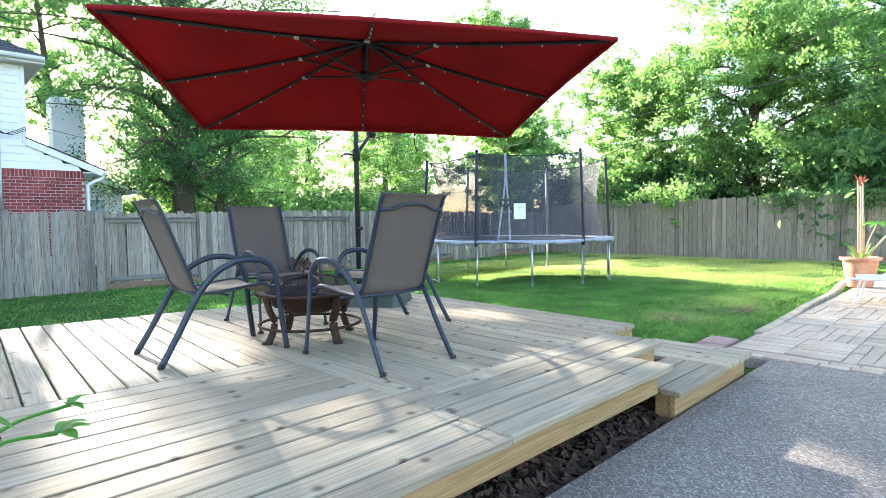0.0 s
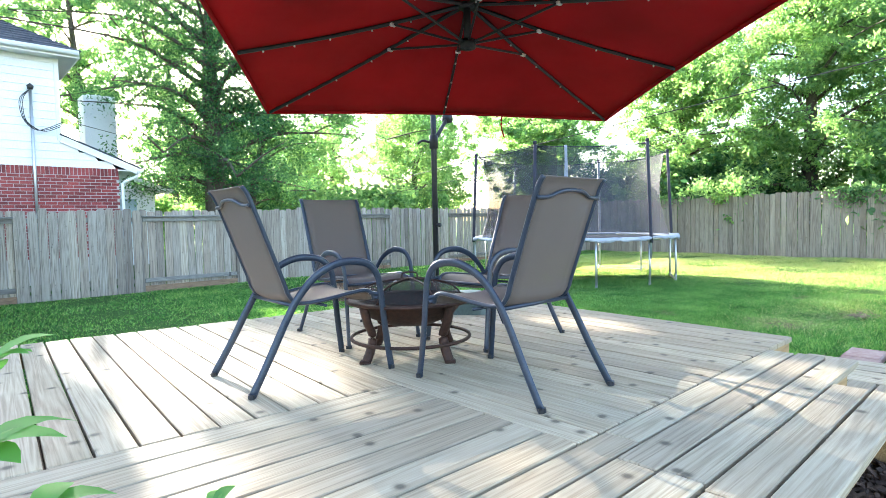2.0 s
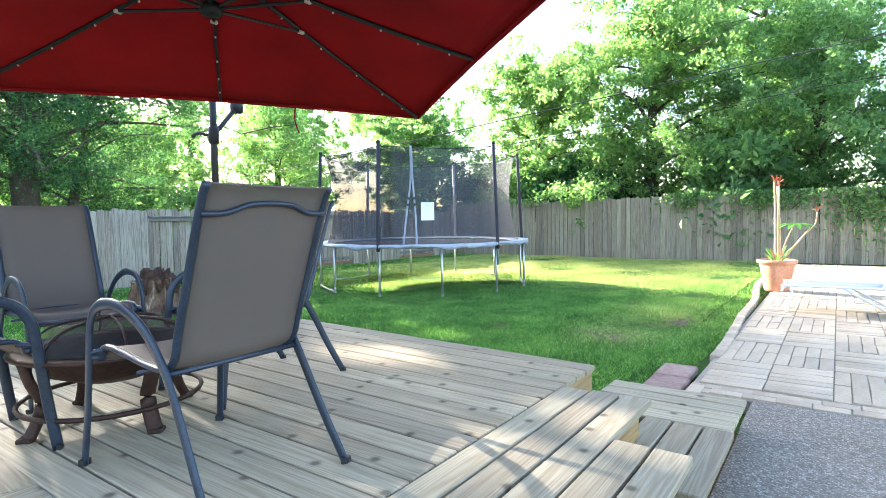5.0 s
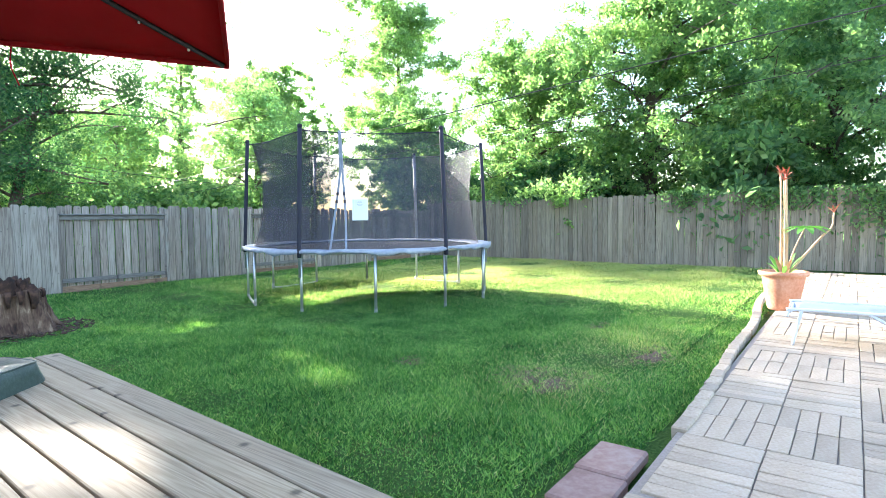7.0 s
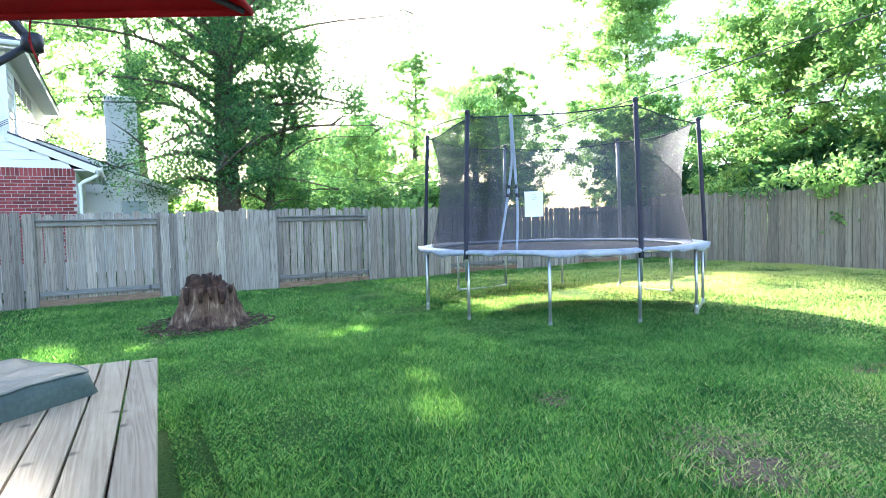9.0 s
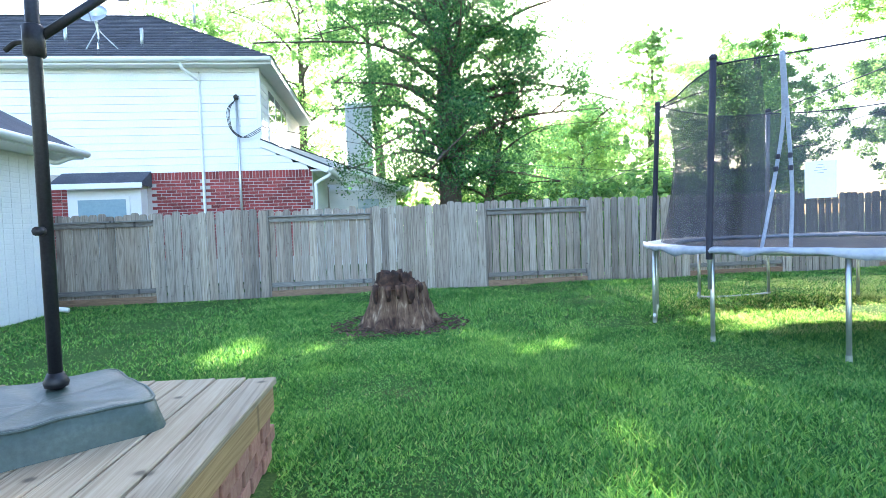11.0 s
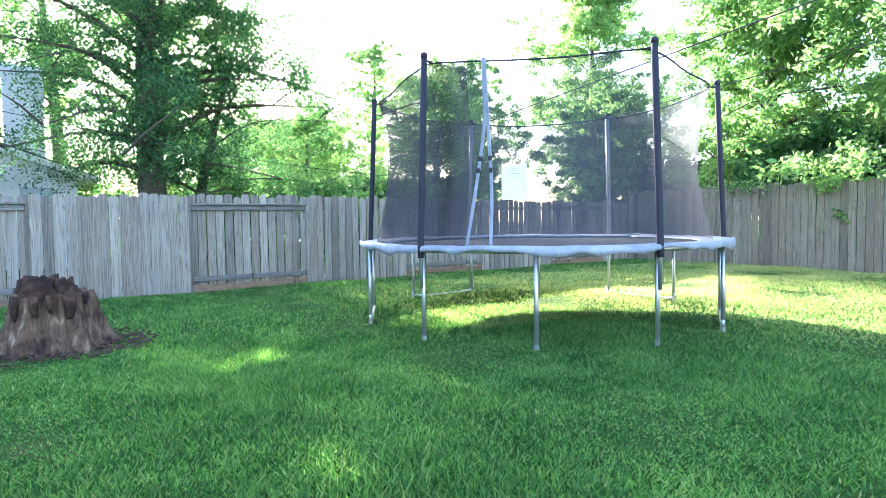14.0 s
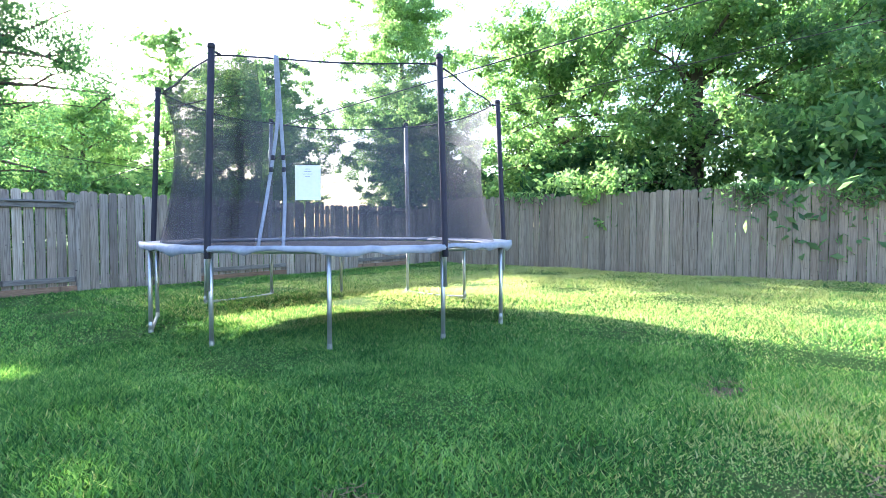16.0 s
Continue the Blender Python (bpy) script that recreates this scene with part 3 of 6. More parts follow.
def build_fence_side():
    fence = thing("wall_fence_side", pose(0, 0, 0), "tall weathered wooden picket fence shaded by trees", "fence", kind="structure")
    y0, y1 = -9.0, FENCE_Y + 0.09
    n = round((y1 - y0) / 0.146)
    for i in range(n):
        y = y0 + (i + 0.5) * (y1 - y0) / n
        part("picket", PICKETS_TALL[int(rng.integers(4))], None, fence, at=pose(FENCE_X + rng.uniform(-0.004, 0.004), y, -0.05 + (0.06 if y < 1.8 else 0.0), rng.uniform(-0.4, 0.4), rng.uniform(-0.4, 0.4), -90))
    for z in (0.25, 0.95, 1.6):
        part("rail", Shape().box((FENCE_X + 0.012, y0, z), (FENCE_X + 0.05, y1, z + 0.085), 0.004), M_RAIL, fence)
    for k in range(10):
        y = y0 + 0.2 + k * 2.4
        part("post", Shape().box((FENCE_X + 0.05, y, -0.1), (FENCE_X + 0.14, y + 0.09, 1.8), 0.006), M_RAIL, fence)


# ---- deck ----


def board(name, parent, x0, y0, x1, y1, z, along, mat=None, t=0.036, rough_end=0.0):
    """A deck board whose top lies at z; grain along its own x."""
    if along == "x":
        l, w, m = x1 - x0, y1 - y0, pose((x0 + x1) / 2, (y0 + y1) / 2, z, 0, 0, rng.uniform(-0.12, 0.12))
    else:
        l, w, m = y1 - y0, x1 - x0, pose((x0 + x1) / 2, (y0 + y1) / 2, z, 0, 0, 90 + rng.uniform(-0.12, 0.12))
    m = m @ pose(0, 0, rng.uniform(-0.0015, 0.0015), rng.uniform(-0.5, 0.5), 0, 0)
    g = 0.0065
    return part(name, Shape().box((-l / 2 + 0.002, -w / 2 + g, -t), (l / 2 - 0.002, w / 2 - g, 0), 0.005), mat or M_DECK, parent, at=m)


def left_edge(x):
    return 5.98 - 0.155 * x if x < 2.4 else 5.61 - 0.15 * (x - 2.4)


def build_deck():
    deck = thing("wooden_deck", pose(0, 0, 0), "low weathered timber deck with boards in two directions", "deck")
    XR, XL, X1, YT, Y2 = 4.225, -2.3, 1.665, 2.03, 3.125
    n = round((XR - X1) / 0.154)
    w = (XR - X1) / n
    for i in range(n):
        x0 = X1 + i * w
        y1 = left_edge(x0 + w / 2)
        # the boards fan out a little towards the far end
        k0, k1 = 0.052 * i / n, 0.052 * (i + 1) / n
        g, h = 0.0055, (y1 - YT) / 2
        b = Shape().box((-h + 0.002, -w / 2 + g, -0.036), (h - 0.002, w / 2 - g, 0), 0.005)
        b.v = [(p[0], p[1] - (p[0] + h) * (k1 if p[1] < 0 else k0), p[2]) for p in b.v]
        part("board", b, M_DECK, deck, at=pose(x0 + w / 2, YT + h, DECK_Z + rng.uniform(-0.0015, 0.0015), 0, 0, 90))
    # the field by the house lies a little askew: its boards turn about the corner where the fields meet
    skew = radians(3.7)
    turn = pose(X1, Y2, 0, 0, 0, -3.7)
    w = 0.1503
    for i in range(27):
        u = 0.017 - (i + 0.5) * w
        x0 = X1 + u
        l = (left_edge(x0 + 0.17) - Y2 - 0.065 * (X1 - x0)) / math.cos(skew)
        b = Shape().box((0.004, -w / 2 + 0.0055, -0.036), (l, w / 2 - 0.0055, 0), 0.005)
        part("board", b, M_DECK, deck, at=turn @ pose(u, 0, DECK_Z + rng.uniform(-0.002, 0.002), 0, 0, 90 + rng.uniform(-0.1, 0.1)))
    n = 7
    w = (Y2 - YT) / n

    def wedge(x0, x1, i):
        """A board of the near field, which widens away from the corner."""
        rows = [YT + (i + k) * w + (i + k) / n * 0.0655 * (X1 - x) for x in (x0, x1) for k in (0, 1)]
        cx, cy = (x0 + x1) / 2, sum(rows) / 4
        g, h = 0.0055, (x1 - x0) / 2 - 0.002
        lo = (rows[0] + g - cy, rows[2] + g - cy)
        hi = (rows[1] - g - cy, rows[3] - g - cy)
        c = 0.004
        top = [(-h, lo[0] + c, 0), (h, lo[1] + c, 0), (h, hi[1] - c, 0), (-h, hi[0] - c, 0)]
        mid = [(-h, lo[0], -c), (h, lo[1], -c), (h, hi[1], -c), (-h, hi[0], -c)]
        low = [(x, y, -0.036) for x, y, _ in mid]
        b = Shape().add(top + mid + low, [(0, 1, 2, 3), (11, 10, 9, 8)] + [(q + 4, (q + 1) % 4 + 4, (q + 1) % 4, q) for q in range(4)] + [(q + 8, (q + 1) % 4 + 8, (q + 1) % 4 + 4, q + 4) for q in range(4)])
        part("board", b, M_DECK, deck, at=pose(cx, cy, DECK_Z + rng.uniform(-0.002, 0.002)))
    for i in range(n):
        cut = rng.uniform(-0.9, 0.5)
        wedge(cut, X1, i)
        wedge(XL, cut, i)
    ends = [3.72, 3.74, 3.75, 3.16, 3.16]
    joints = [1.84, 1.66, 1.68, 1.64, 1.65]
    w = (YT - 1.255) / 5
    for i in range(5):
        y1 = YT - i * w
        board("board", deck, joints[i], y1 - w, ends[i], y1, DECK_Z, "x")
        board("board", deck, XL, y1 - w, joints[i], y1, DECK_Z - 0.002, "x")

    def fascia(x0, y0, x1, y1, z0=DECK_Z - 0.175):
        d = Vector((x1 - x0, y1 - y0, 0))
        m = pose(x0, y0, 0, 0, 0, math.degrees(math.atan2(d.y, d.x)))
        part("fascia", Shape().box((0, -0.019, z0), (d.length, 0.019, DECK_Z - 0.038), 0.003), M_FASCIA, deck, at=m)
    fascia(XL, 1.345, 3.10, 1.345)
    fascia(3.09, 1.365, 3.09, 1.60)
    fascia(3.10, 1.625, 3.66, 1.625)
    fascia(3.68, 1.645, 3.68, YT)
    fascia(3.72, YT + 0.03, XR - 0.03, YT + 0.03)
    fascia(XR - 0.03, YT + 0.05, XR + 0.135, left_edge(XR) - 0.02)
    fascia(XL, left_edge(XL) - 0.02, 2.4, left_edge(2.4) - 0.02)
    fascia(2.4, left_edge(2.4) - 0.02, XR + 0.12, left_edge(XR) - 0.02)
    for x in [XL + 0.2 + 0.6 * k for k in range(9)]:
        part("joist", Shape().box((x, 1.36, DECK_Z - 0.175), (x + 0.04, 1.56 if x > 3.05 else 2.0, DECK_Z - 0.038)), M_FASCIA, deck)
    for x in (-1.2, 0.4, 2.0, 3.0):
        part("post", Shape().box((x, 2.05, 0.0), (x + 0.09, 2.14, DECK_Z - 0.045), 0.004), M_FASCIA, deck)
    y = YT + 0.1
    while y < left_edge(XR) - 0.12:
        for k in range(3):
            o = 0.1 * (k % 2)
            part("footing_brick", Shape().box((XR - 0.125 + 0.05 * (y - YT), y + o, 0.0 + 0.078 * k - 0.01), (XR - 0.025 + 0.05 * (y - YT), y + o + 0.19, 0.066 + 0.078 * k), 0.004), M_FOOTBRICK, deck)
        y += 0.20


def build_low_step():
    step = thing("deck_step", pose(0, 0, 0), "lower timber step beside the deck on the patio", "step")
    x0, x1, y0, y1 = 3.19, 4.56, 1.225, 2.02
    w = 0.147
    for i in range(4):
        board("board", step, x1 - (i + 1) * w, y0 + 0.02 - 0.0 * i, x1 - i * w, y1 - (0.0 if i < 2 else 0.01), STEP_Z, "y")
    xa = x1 - 4 * w
    for i in range(3):
        board("board", step, x0, y0 + i * w, xa, y0 + (i + 1) * w, STEP_Z, "x")
    part("riser", Shape().box((x0 + 0.09, y0 + 0.075, 0.02), (x1 - 0.02, y0 + 0.111, STEP_Z - 0.038), 0.003), M_FASCIA, step)
    part("riser", Shape().box((x1 - 0.06, y0 + 0.115, 0.0), (x1 - 0.02, y1 - 0.02, STEP_Z - 0.038), 0.003), M_FASCIA, step)
    part("post", Shape().box((x0 + 0.10, y0 + 0.115, 0.0), (x0 + 0.19, y0 + 0.205, STEP_Z - 0.038), 0.003), M_FASCIA, step)


build_fence_back()
build_fence_side()
build_deck()
build_low_step()

# ---- brick paving ----


def paver_edge(x):
    return 1.72 + 0.03 * math.sin(1.7 * x) + max(0.0, x - 8) * 0.055


def build_paving():
    pave = thing("pavement_brick", pose(0, 0, 0), "pale clay brick paving laid in basketweave blocks", "paving", kind="structure")
    part("bedding", Shape().box((5.13, -7.0, -0.12), (16.5, 1.70, PATIO_Z - 0.010)), M_SAND, pave)
    meshes = [Shape().box((-a / 2 + 0.003, -b / 2 + 0.003, -0.05), (a / 2 - 0.003, b / 2 - 0.003, 0), 0.003).mesh("paver", M_PAVER) for a, b in ((0.205, 0.103), (0.103, 0.205), (0.41, 0.103), (0.103, 0.41))]
    near, far = 0, Shape()

    def lay(x, y, kind):
        nonlocal near
        z = PATIO_Z + 0.004 + rng.uniform(-0.004, 0.004)
        m = pose(x, y, z, rng.uniform(-0.8, 0.8), rng.uniform(-0.8, 0.8), rng.uniform(-1.2, 1.2))
        if near < 300 and x < 9.0 and y > -0.9:
            part("paver", meshes[kind], None, pave, at=m)
            near += 1
        else:
            a, b = ((0.205, 0.103), (0.103, 0.205), (0.41, 0.103), (0.103, 0.41))[kind]
            far.box((-a / 2 + 0.003, -b / 2 + 0.003, -0.05), (a / 2 - 0.003, b / 2 - 0.003, 0), 0.003, m)
    y = 1.65
    while y > -6:
        lay(5.20, y, 1 if rng.random() < 0.9 else 0)
        lay(5.31, y - 0.05, 1)
        y -= 0.1
        if y < 1.0:
            y -= 0.107
    cell = 0.824
    for i in range(14):
        for j in range(9):
            cx, cy = 5.40 + cell * (i + 0.5), 1.66 - cell * (j + 0.5)
            if (i + j) % 2 == 0:
                for k in range(8):
                    for l in range(2):
                        lay(cx - cell / 2 + 0.103 * (k + 0.5), cy + (l - 0.5) * 0.412, 3)
            else:
                for k in range(8):
                    for l in range(2):
                        lay(cx + (l - 0.5) * 0.412, cy - cell / 2 + 0.103 * (k + 0.5), 2)
    tagged(part("paver_field", far, M_PAVER_FAR, pave), kind="stuff")
    x = 6.35
    kerb = Shape().box((-0.10, -0.045, -0.06), (0.10, 0.045, 0.020), 0.008).mesh("edging_brick", M_PAVER)
    while x < 16.0:
        part("edging_brick", kerb, None, pave, at=pose(x, paver_edge(x), PATIO_Z, rng.uniform(-4, 4), rng.uniform(-2, 2), rng.uniform(-4, 4) + (3 if x > 8 else 0)))
        x += 0.207
    for k, (x0, y0, x1, y1) in enumerate(((5.16, 1.74, 5.50, 2.02), (5.52, 1.76, 5.90, 2.03))):
        tagged(part("stepping_stone", Shape().box((x0, y0, 0.0), (x1, y1, 0.065), 0.012), M_STONE), "reddish brown stepping stone in the grass", "stepping stone", "stepping stones")


build_paving()

# ---- trampoline ----


def build_trampoline():
    cx, cy, R, a0 = 10.03, 7.78, 2.075, 165.9
    tr = thing("trampoline", pose(cx, cy, 0, 0, 0, 0), "large round trampoline with dark safety net", "trampoline")
    at = lambda k, r, z: (r * math.cos(radians(a0 + 30 * k)), r * math.sin(radians(a0 + 30 * k)), z)
    for k in range(12):
        part("leg", Shape().tube([at(k, R, 0.0), at(k, R, 0.42), at(k, R - 0.01, 0.86)], 0.021, 10), M_STEEL, tr, smooth=True)
        part("foot_cap", Shape().tube([at(k, R, -0.01), at(k, R, 0.05)], 0.024, 10), M_STEEL, tr)
    for a, b in ((-1, 0), (4, 5), (6, 7), (9, 10)):
        p, q = Vector(at(a, R, 0.03)), Vector(at(b, R, 0.03))
        part("ground_bar", Shape().tube(bend([p + Vector((0, 0, 0.1)), p + (q - p) * 0.06, q + (p - q) * 0.06, q + Vector((0, 0, 0.1))], 5), 0.02, 8), M_STEEL, tr, smooth=True)
    ring = [(R * math.cos(2 * math.pi * i / 60), R * math.sin(2 * math.pi * i / 60), 0.855) for i in range(60)]
    part("rim", Shape().tube(ring, 0.026, 8, closed=True), M_STEEL, tr, smooth=True)
    grid = []
    prof = [(-0.30, 0.862), (-0.28, 0.875), (-0.12, 0.886), (0.02, 0.888), (0.045, 0.882), (0.052, 0.862), (0.050, 0.832)]
    for i in range(97):
        a = 2 * math.pi * i / 96
        wob = 0.009 * math.sin(7 * a + 1) + 0.007 * math.sin(17 * a) + 0.007 * math.sin(31 * a) + 0.004 * math.sin(43 * a)
        grid.append([((R + dr + 0.3 * wob * (j > 3)) * math.cos(a), (R + dr + 0.3 * wob * (j > 3)) * math.sin(a), z + wob * (0.25 if j < 4 else (1.0 if j < 6 else 2.0))) for j, (dr, z) in enumerate(prof)])
    part("safety_pad", Shape().sheet(grid), M_PAD, tr, "grey-blue padded ring cover", True, 0.012)
    part("jump_mat", Shape().lathe([(0.0, 0.835), (1.2, 0.838), (1.80, 0.845)], n=48), M_MAT, tr, "black woven jumping mat")
    for k in range(48):
        b = 2 * math.pi * k / 48
        part("spring", Shape().tube([(1.78 * math.cos(b), 1.78 * math.sin(b), 0.845), (2.05 * math.cos(b), 2.05 * math.sin(b), 0.855)], 0.008, 5), M_STEEL, tr)
    RT, ZT = 2.02, 2.62
    for k in range(-1, 11, 2):
        lean = Vector(at(k, RT, ZT)) - Vector(at(k, R + 0.03, 0.86))
        base = Vector(at(k, R + 0.03, 0.50))
        top = Vector(at(k, RT, ZT))
        front = -1 <= k <= 5
        part("pole", Shape().tube([base, at(k, R + 0.03, 0.86), top], 0.018, 10), M_STEEL, tr, smooth=True)
        part("pole_sleeve", Shape().tube([at(k, R + 0.035, 0.78), at(k, R + 0.03, 0.9), Vector(at(k, R + 0.03, 0.9)).lerp(top, 0.5), top], 0.030, 10), M_SLEEVE if front else M_STEEL, tr, "dark foam pole sleeve" if front else "bare steel pole", True)
        part("pole_cap", Shape().tube([top, top + Vector((0, 0, 0.035)), top + Vector((0, 0, 0.05))], [0.034, 0.036, 0.02], 10), M_SLEEVE, tr, smooth=True)
        part("net_clip", Shape().tube([top - Vector((0, 0, 0.02)), at(k, RT - 0.11, ZT - 0.02)], 0.012, 6), M_SLEEVE, tr)
    # net: pulled in between the poles, with a sagging upper hem
    grid, hem, low = [], [], []
    N = 96
    for i in range(N + 1):
        a = 2 * math.pi * i / N
        u = ((math.degrees(a) - (a0 + 30)) / 60.0) % 1.0
        s = math.sin(math.pi * u)
        col = []
        for j in range(15):
            v = j / 14
            r_low, r_top = 1.93, 1.95 - 0.18 * s
            r = r_low + (r_top - r_low) * v - 0.17 * math.sin(math.pi * v) * (0.55 + 0.45 * (1 - s))
            r += 0.010 * math.sin(9 * a + 5 * v)
            z = 0.86 + (ZT - 0.03 - 0.05 * s - 0.86) * v
            col.append((r * math.cos(a), r * math.sin(a), z))
        grid.append(col)
        hem.append(col[-1])
        low.append(col[0])
    part("safety_net", Shape().sheet(grid), M_NET, tr, "dark blue-grey see-through net", True)
    flap = [[(p[0] * 1.012, p[1] * 1.012, p[2]) for p in grid[round((141 + 3.5 * q) / 360 * N)]] for q in range(20)]
    part("net_flap", Shape().sheet(flap), M_NET, tr, "overlapping dark net door flap", True)
    part("net_hem", Shape().tube(hem[:-1], 0.008, 6, closed=True), M_SLEEVE, tr, smooth=True)
    part("net_lower_hem", Shape().tube(low[:-1], 0.010, 6, closed=True), M_WEB, tr, smooth=True)
    # entrance: two straps that part from the top
    ad = radians(a0 + 30 * 1.52)
    for da, wid in ((-0.075, 0.017), (0.045, 0.017)):
        pts = []
        for v, f in ((1.0, 0.06), (0.8, 0.10), (0.62, 0.22), (0.3, 0.72), (0.0, 1.0)):
            r = 1.95 - 0.11 * v - 0.114 * math.sin(math.pi * v)
            b = ad + da * f
            pts.append((r * math.cos(b), r * math.sin(b), 0.87 + (ZT - 0.04 - 0.87) * v))
        part("door_strap", Shape().tube(bend(pts, 5), wid, 8, 0.25, up=(math.cos(ad), math.sin(ad), 0)), M_WEB, tr, "pale webbing door strap", True)
        for v in (0.35, 0.55):
            p = Vector(pts[3]).lerp(Vector(pts[2]), v)
            part("buckle", Shape().box((-0.015, -0.015, -0.022), (0.015, 0.015, 0.022), 0.005, Matrix.Translation(p)), M_SLEEVE, tr)
    an = radians(a0 + 30 * 1.80)
    note = [[(1.70 * math.cos(an + da) + 0.03 * 0, 1.70 * math.sin(an + da), z) for da in (-0.062, -0.02, 0.02, 0.062)] for z in (1.30, 1.46, 1.61)]
    note = [[(p[0] * 1.075, p[1] * 1.075, p[2]) for p in row] for row in note]
    part("notice", Shape().sheet(note), M_PAPER, tr, "white printed safety notice", thick=0.004)
    for k in range(4):
        z = 1.575 - 0.022 * k
        w = 0.012 + 0.006 * ((k * 7) % 3)
        row = [[(1.834 * math.cos(an + da), 1.834 * math.sin(an + da), zz) for da in (-w, 0, w)] for zz in (z - 0.002, z + 0.002)]
        part("print_line", Shape().sheet(row), M_WEB, tr, "illegible printed line")


build_trampoline()

# ---- deck furniture ----


def build_chair():
    """Sling chair: its front looks along +y, the origin lies between its feet."""
    ch = thing("patio_chair", pose(0, 0, 0), "dark metal patio chair with brown mesh sling", "chair", "chairs round the fire pit")
    side = bend([(0, -0.398, 1.025), (0, -0.372, 0.99), (0, -0.335, 0.90), (0, -0.268, 0.72), (0, -0.205, 0.55), (0, -0.178, 0.475), (0, -0.125, 0.432), (0, 0.0, 0.432), (0, 0.16, 0.452), (0, 0.27, 0.460), (0, 0.318, 0.440), (0, 0.330, 0.405)], 4)
    for s in (-1, 1):
        part("sling_rail", Shape().tube([p + Vector((s * 0.24, 0, 0)) for p in side], 0.0145, 8, 0.8), M_FRAME, ch, smooth=True)
        leg = bend([(s * 0.283, 0.412, 0.0), (s * 0.275, 0.385, 0.20), (s * 0.270, 0.362, 0.42), (s * 0.270, 0.342, 0.535), (s * 0.272, 0.285, 0.605), (s * 0.274, 0.19, 0.630), (s * 0.274, 0.08, 0.622), (s * 0.268, -0.04, 0.565), (s * 0.262, -0.135, 0.465), (s * 0.262, -0.205, 0.355), (s * 0.268, -0.30, 0.18), (s * 0.279, -0.405, 0.0)], 5)
        part("leg_and_arm", Shape().tube(leg, 0.021, 10, 0.46, up=(s, 0, 0.001)), M_FRAME, ch, smooth=True)
        for q in (leg[0], leg[-1]):
            part("foot_cap", Shape().tube([q + Vector((0, 0, 0.001)), q + Vector((0, 0, 0.022))], 0.023, 8, 0.62, up=(0, 1, 0)), M_BLACK, ch)
        part("bracket", Shape().tube([(s * 0.24, -0.15, 0.445), (s * 0.263, -0.14, 0.455)], 0.012, 6), M_FRAME, ch)
        part("bracket", Shape().tube([(s * 0.24, 0.30, 0.445), (s * 0.271, 0.362, 0.43)], 0.012, 6), M_FRAME, ch)
    part("back_bar", Shape().tube(bend([(-0.24, -0.362, 0.935), (-0.16, -0.368, 0.938), (-0.07, -0.382, 0.965), (0.07, -0.382, 0.965), (0.16, -0.368, 0.938), (0.24, -0.362, 0.935)], 5), 0.009, 8), M_FRAME, ch, smooth=True)
    part("seat_bar", Shape().tube([(-0.262, -0.165, 0.425), (0.262, -0.165, 0.425)], 0.010, 8), M_FRAME, ch, smooth=True)
    part("front_bar", Shape().tube([(-0.27, 0.335, 0.415), (0.27, 0.335, 0.415)], 0.010, 8), M_FRAME, ch, smooth=True)
    part("under_bar", Shape().tube([(-0.262, 0.02, 0.405), (0.262, 0.02, 0.405)], 0.008, 8), M_FRAME, ch, smooth=True)
    across = (-0.24, -0.16, -0.08, 0.0, 0.08, 0.16, 0.24)
    grid = [[(x, p.y - 0.012 * (1 - (x / 0.24) ** 2), p.z - 0.016 * (1 - (x / 0.24) ** 2) * (1 if p.z < 0.5 else 0.25)) for x in across] for p in side]
    part("sling", Shape().sheet(grid), M_SLING, ch, "brown woven mesh sling", True, 0.003)
    for k in (0, len(side) - 1):
        part("sling_hem", Shape().tube(grid[k], 0.0045, 6), M_SLING, ch, smooth=True)
    return ch


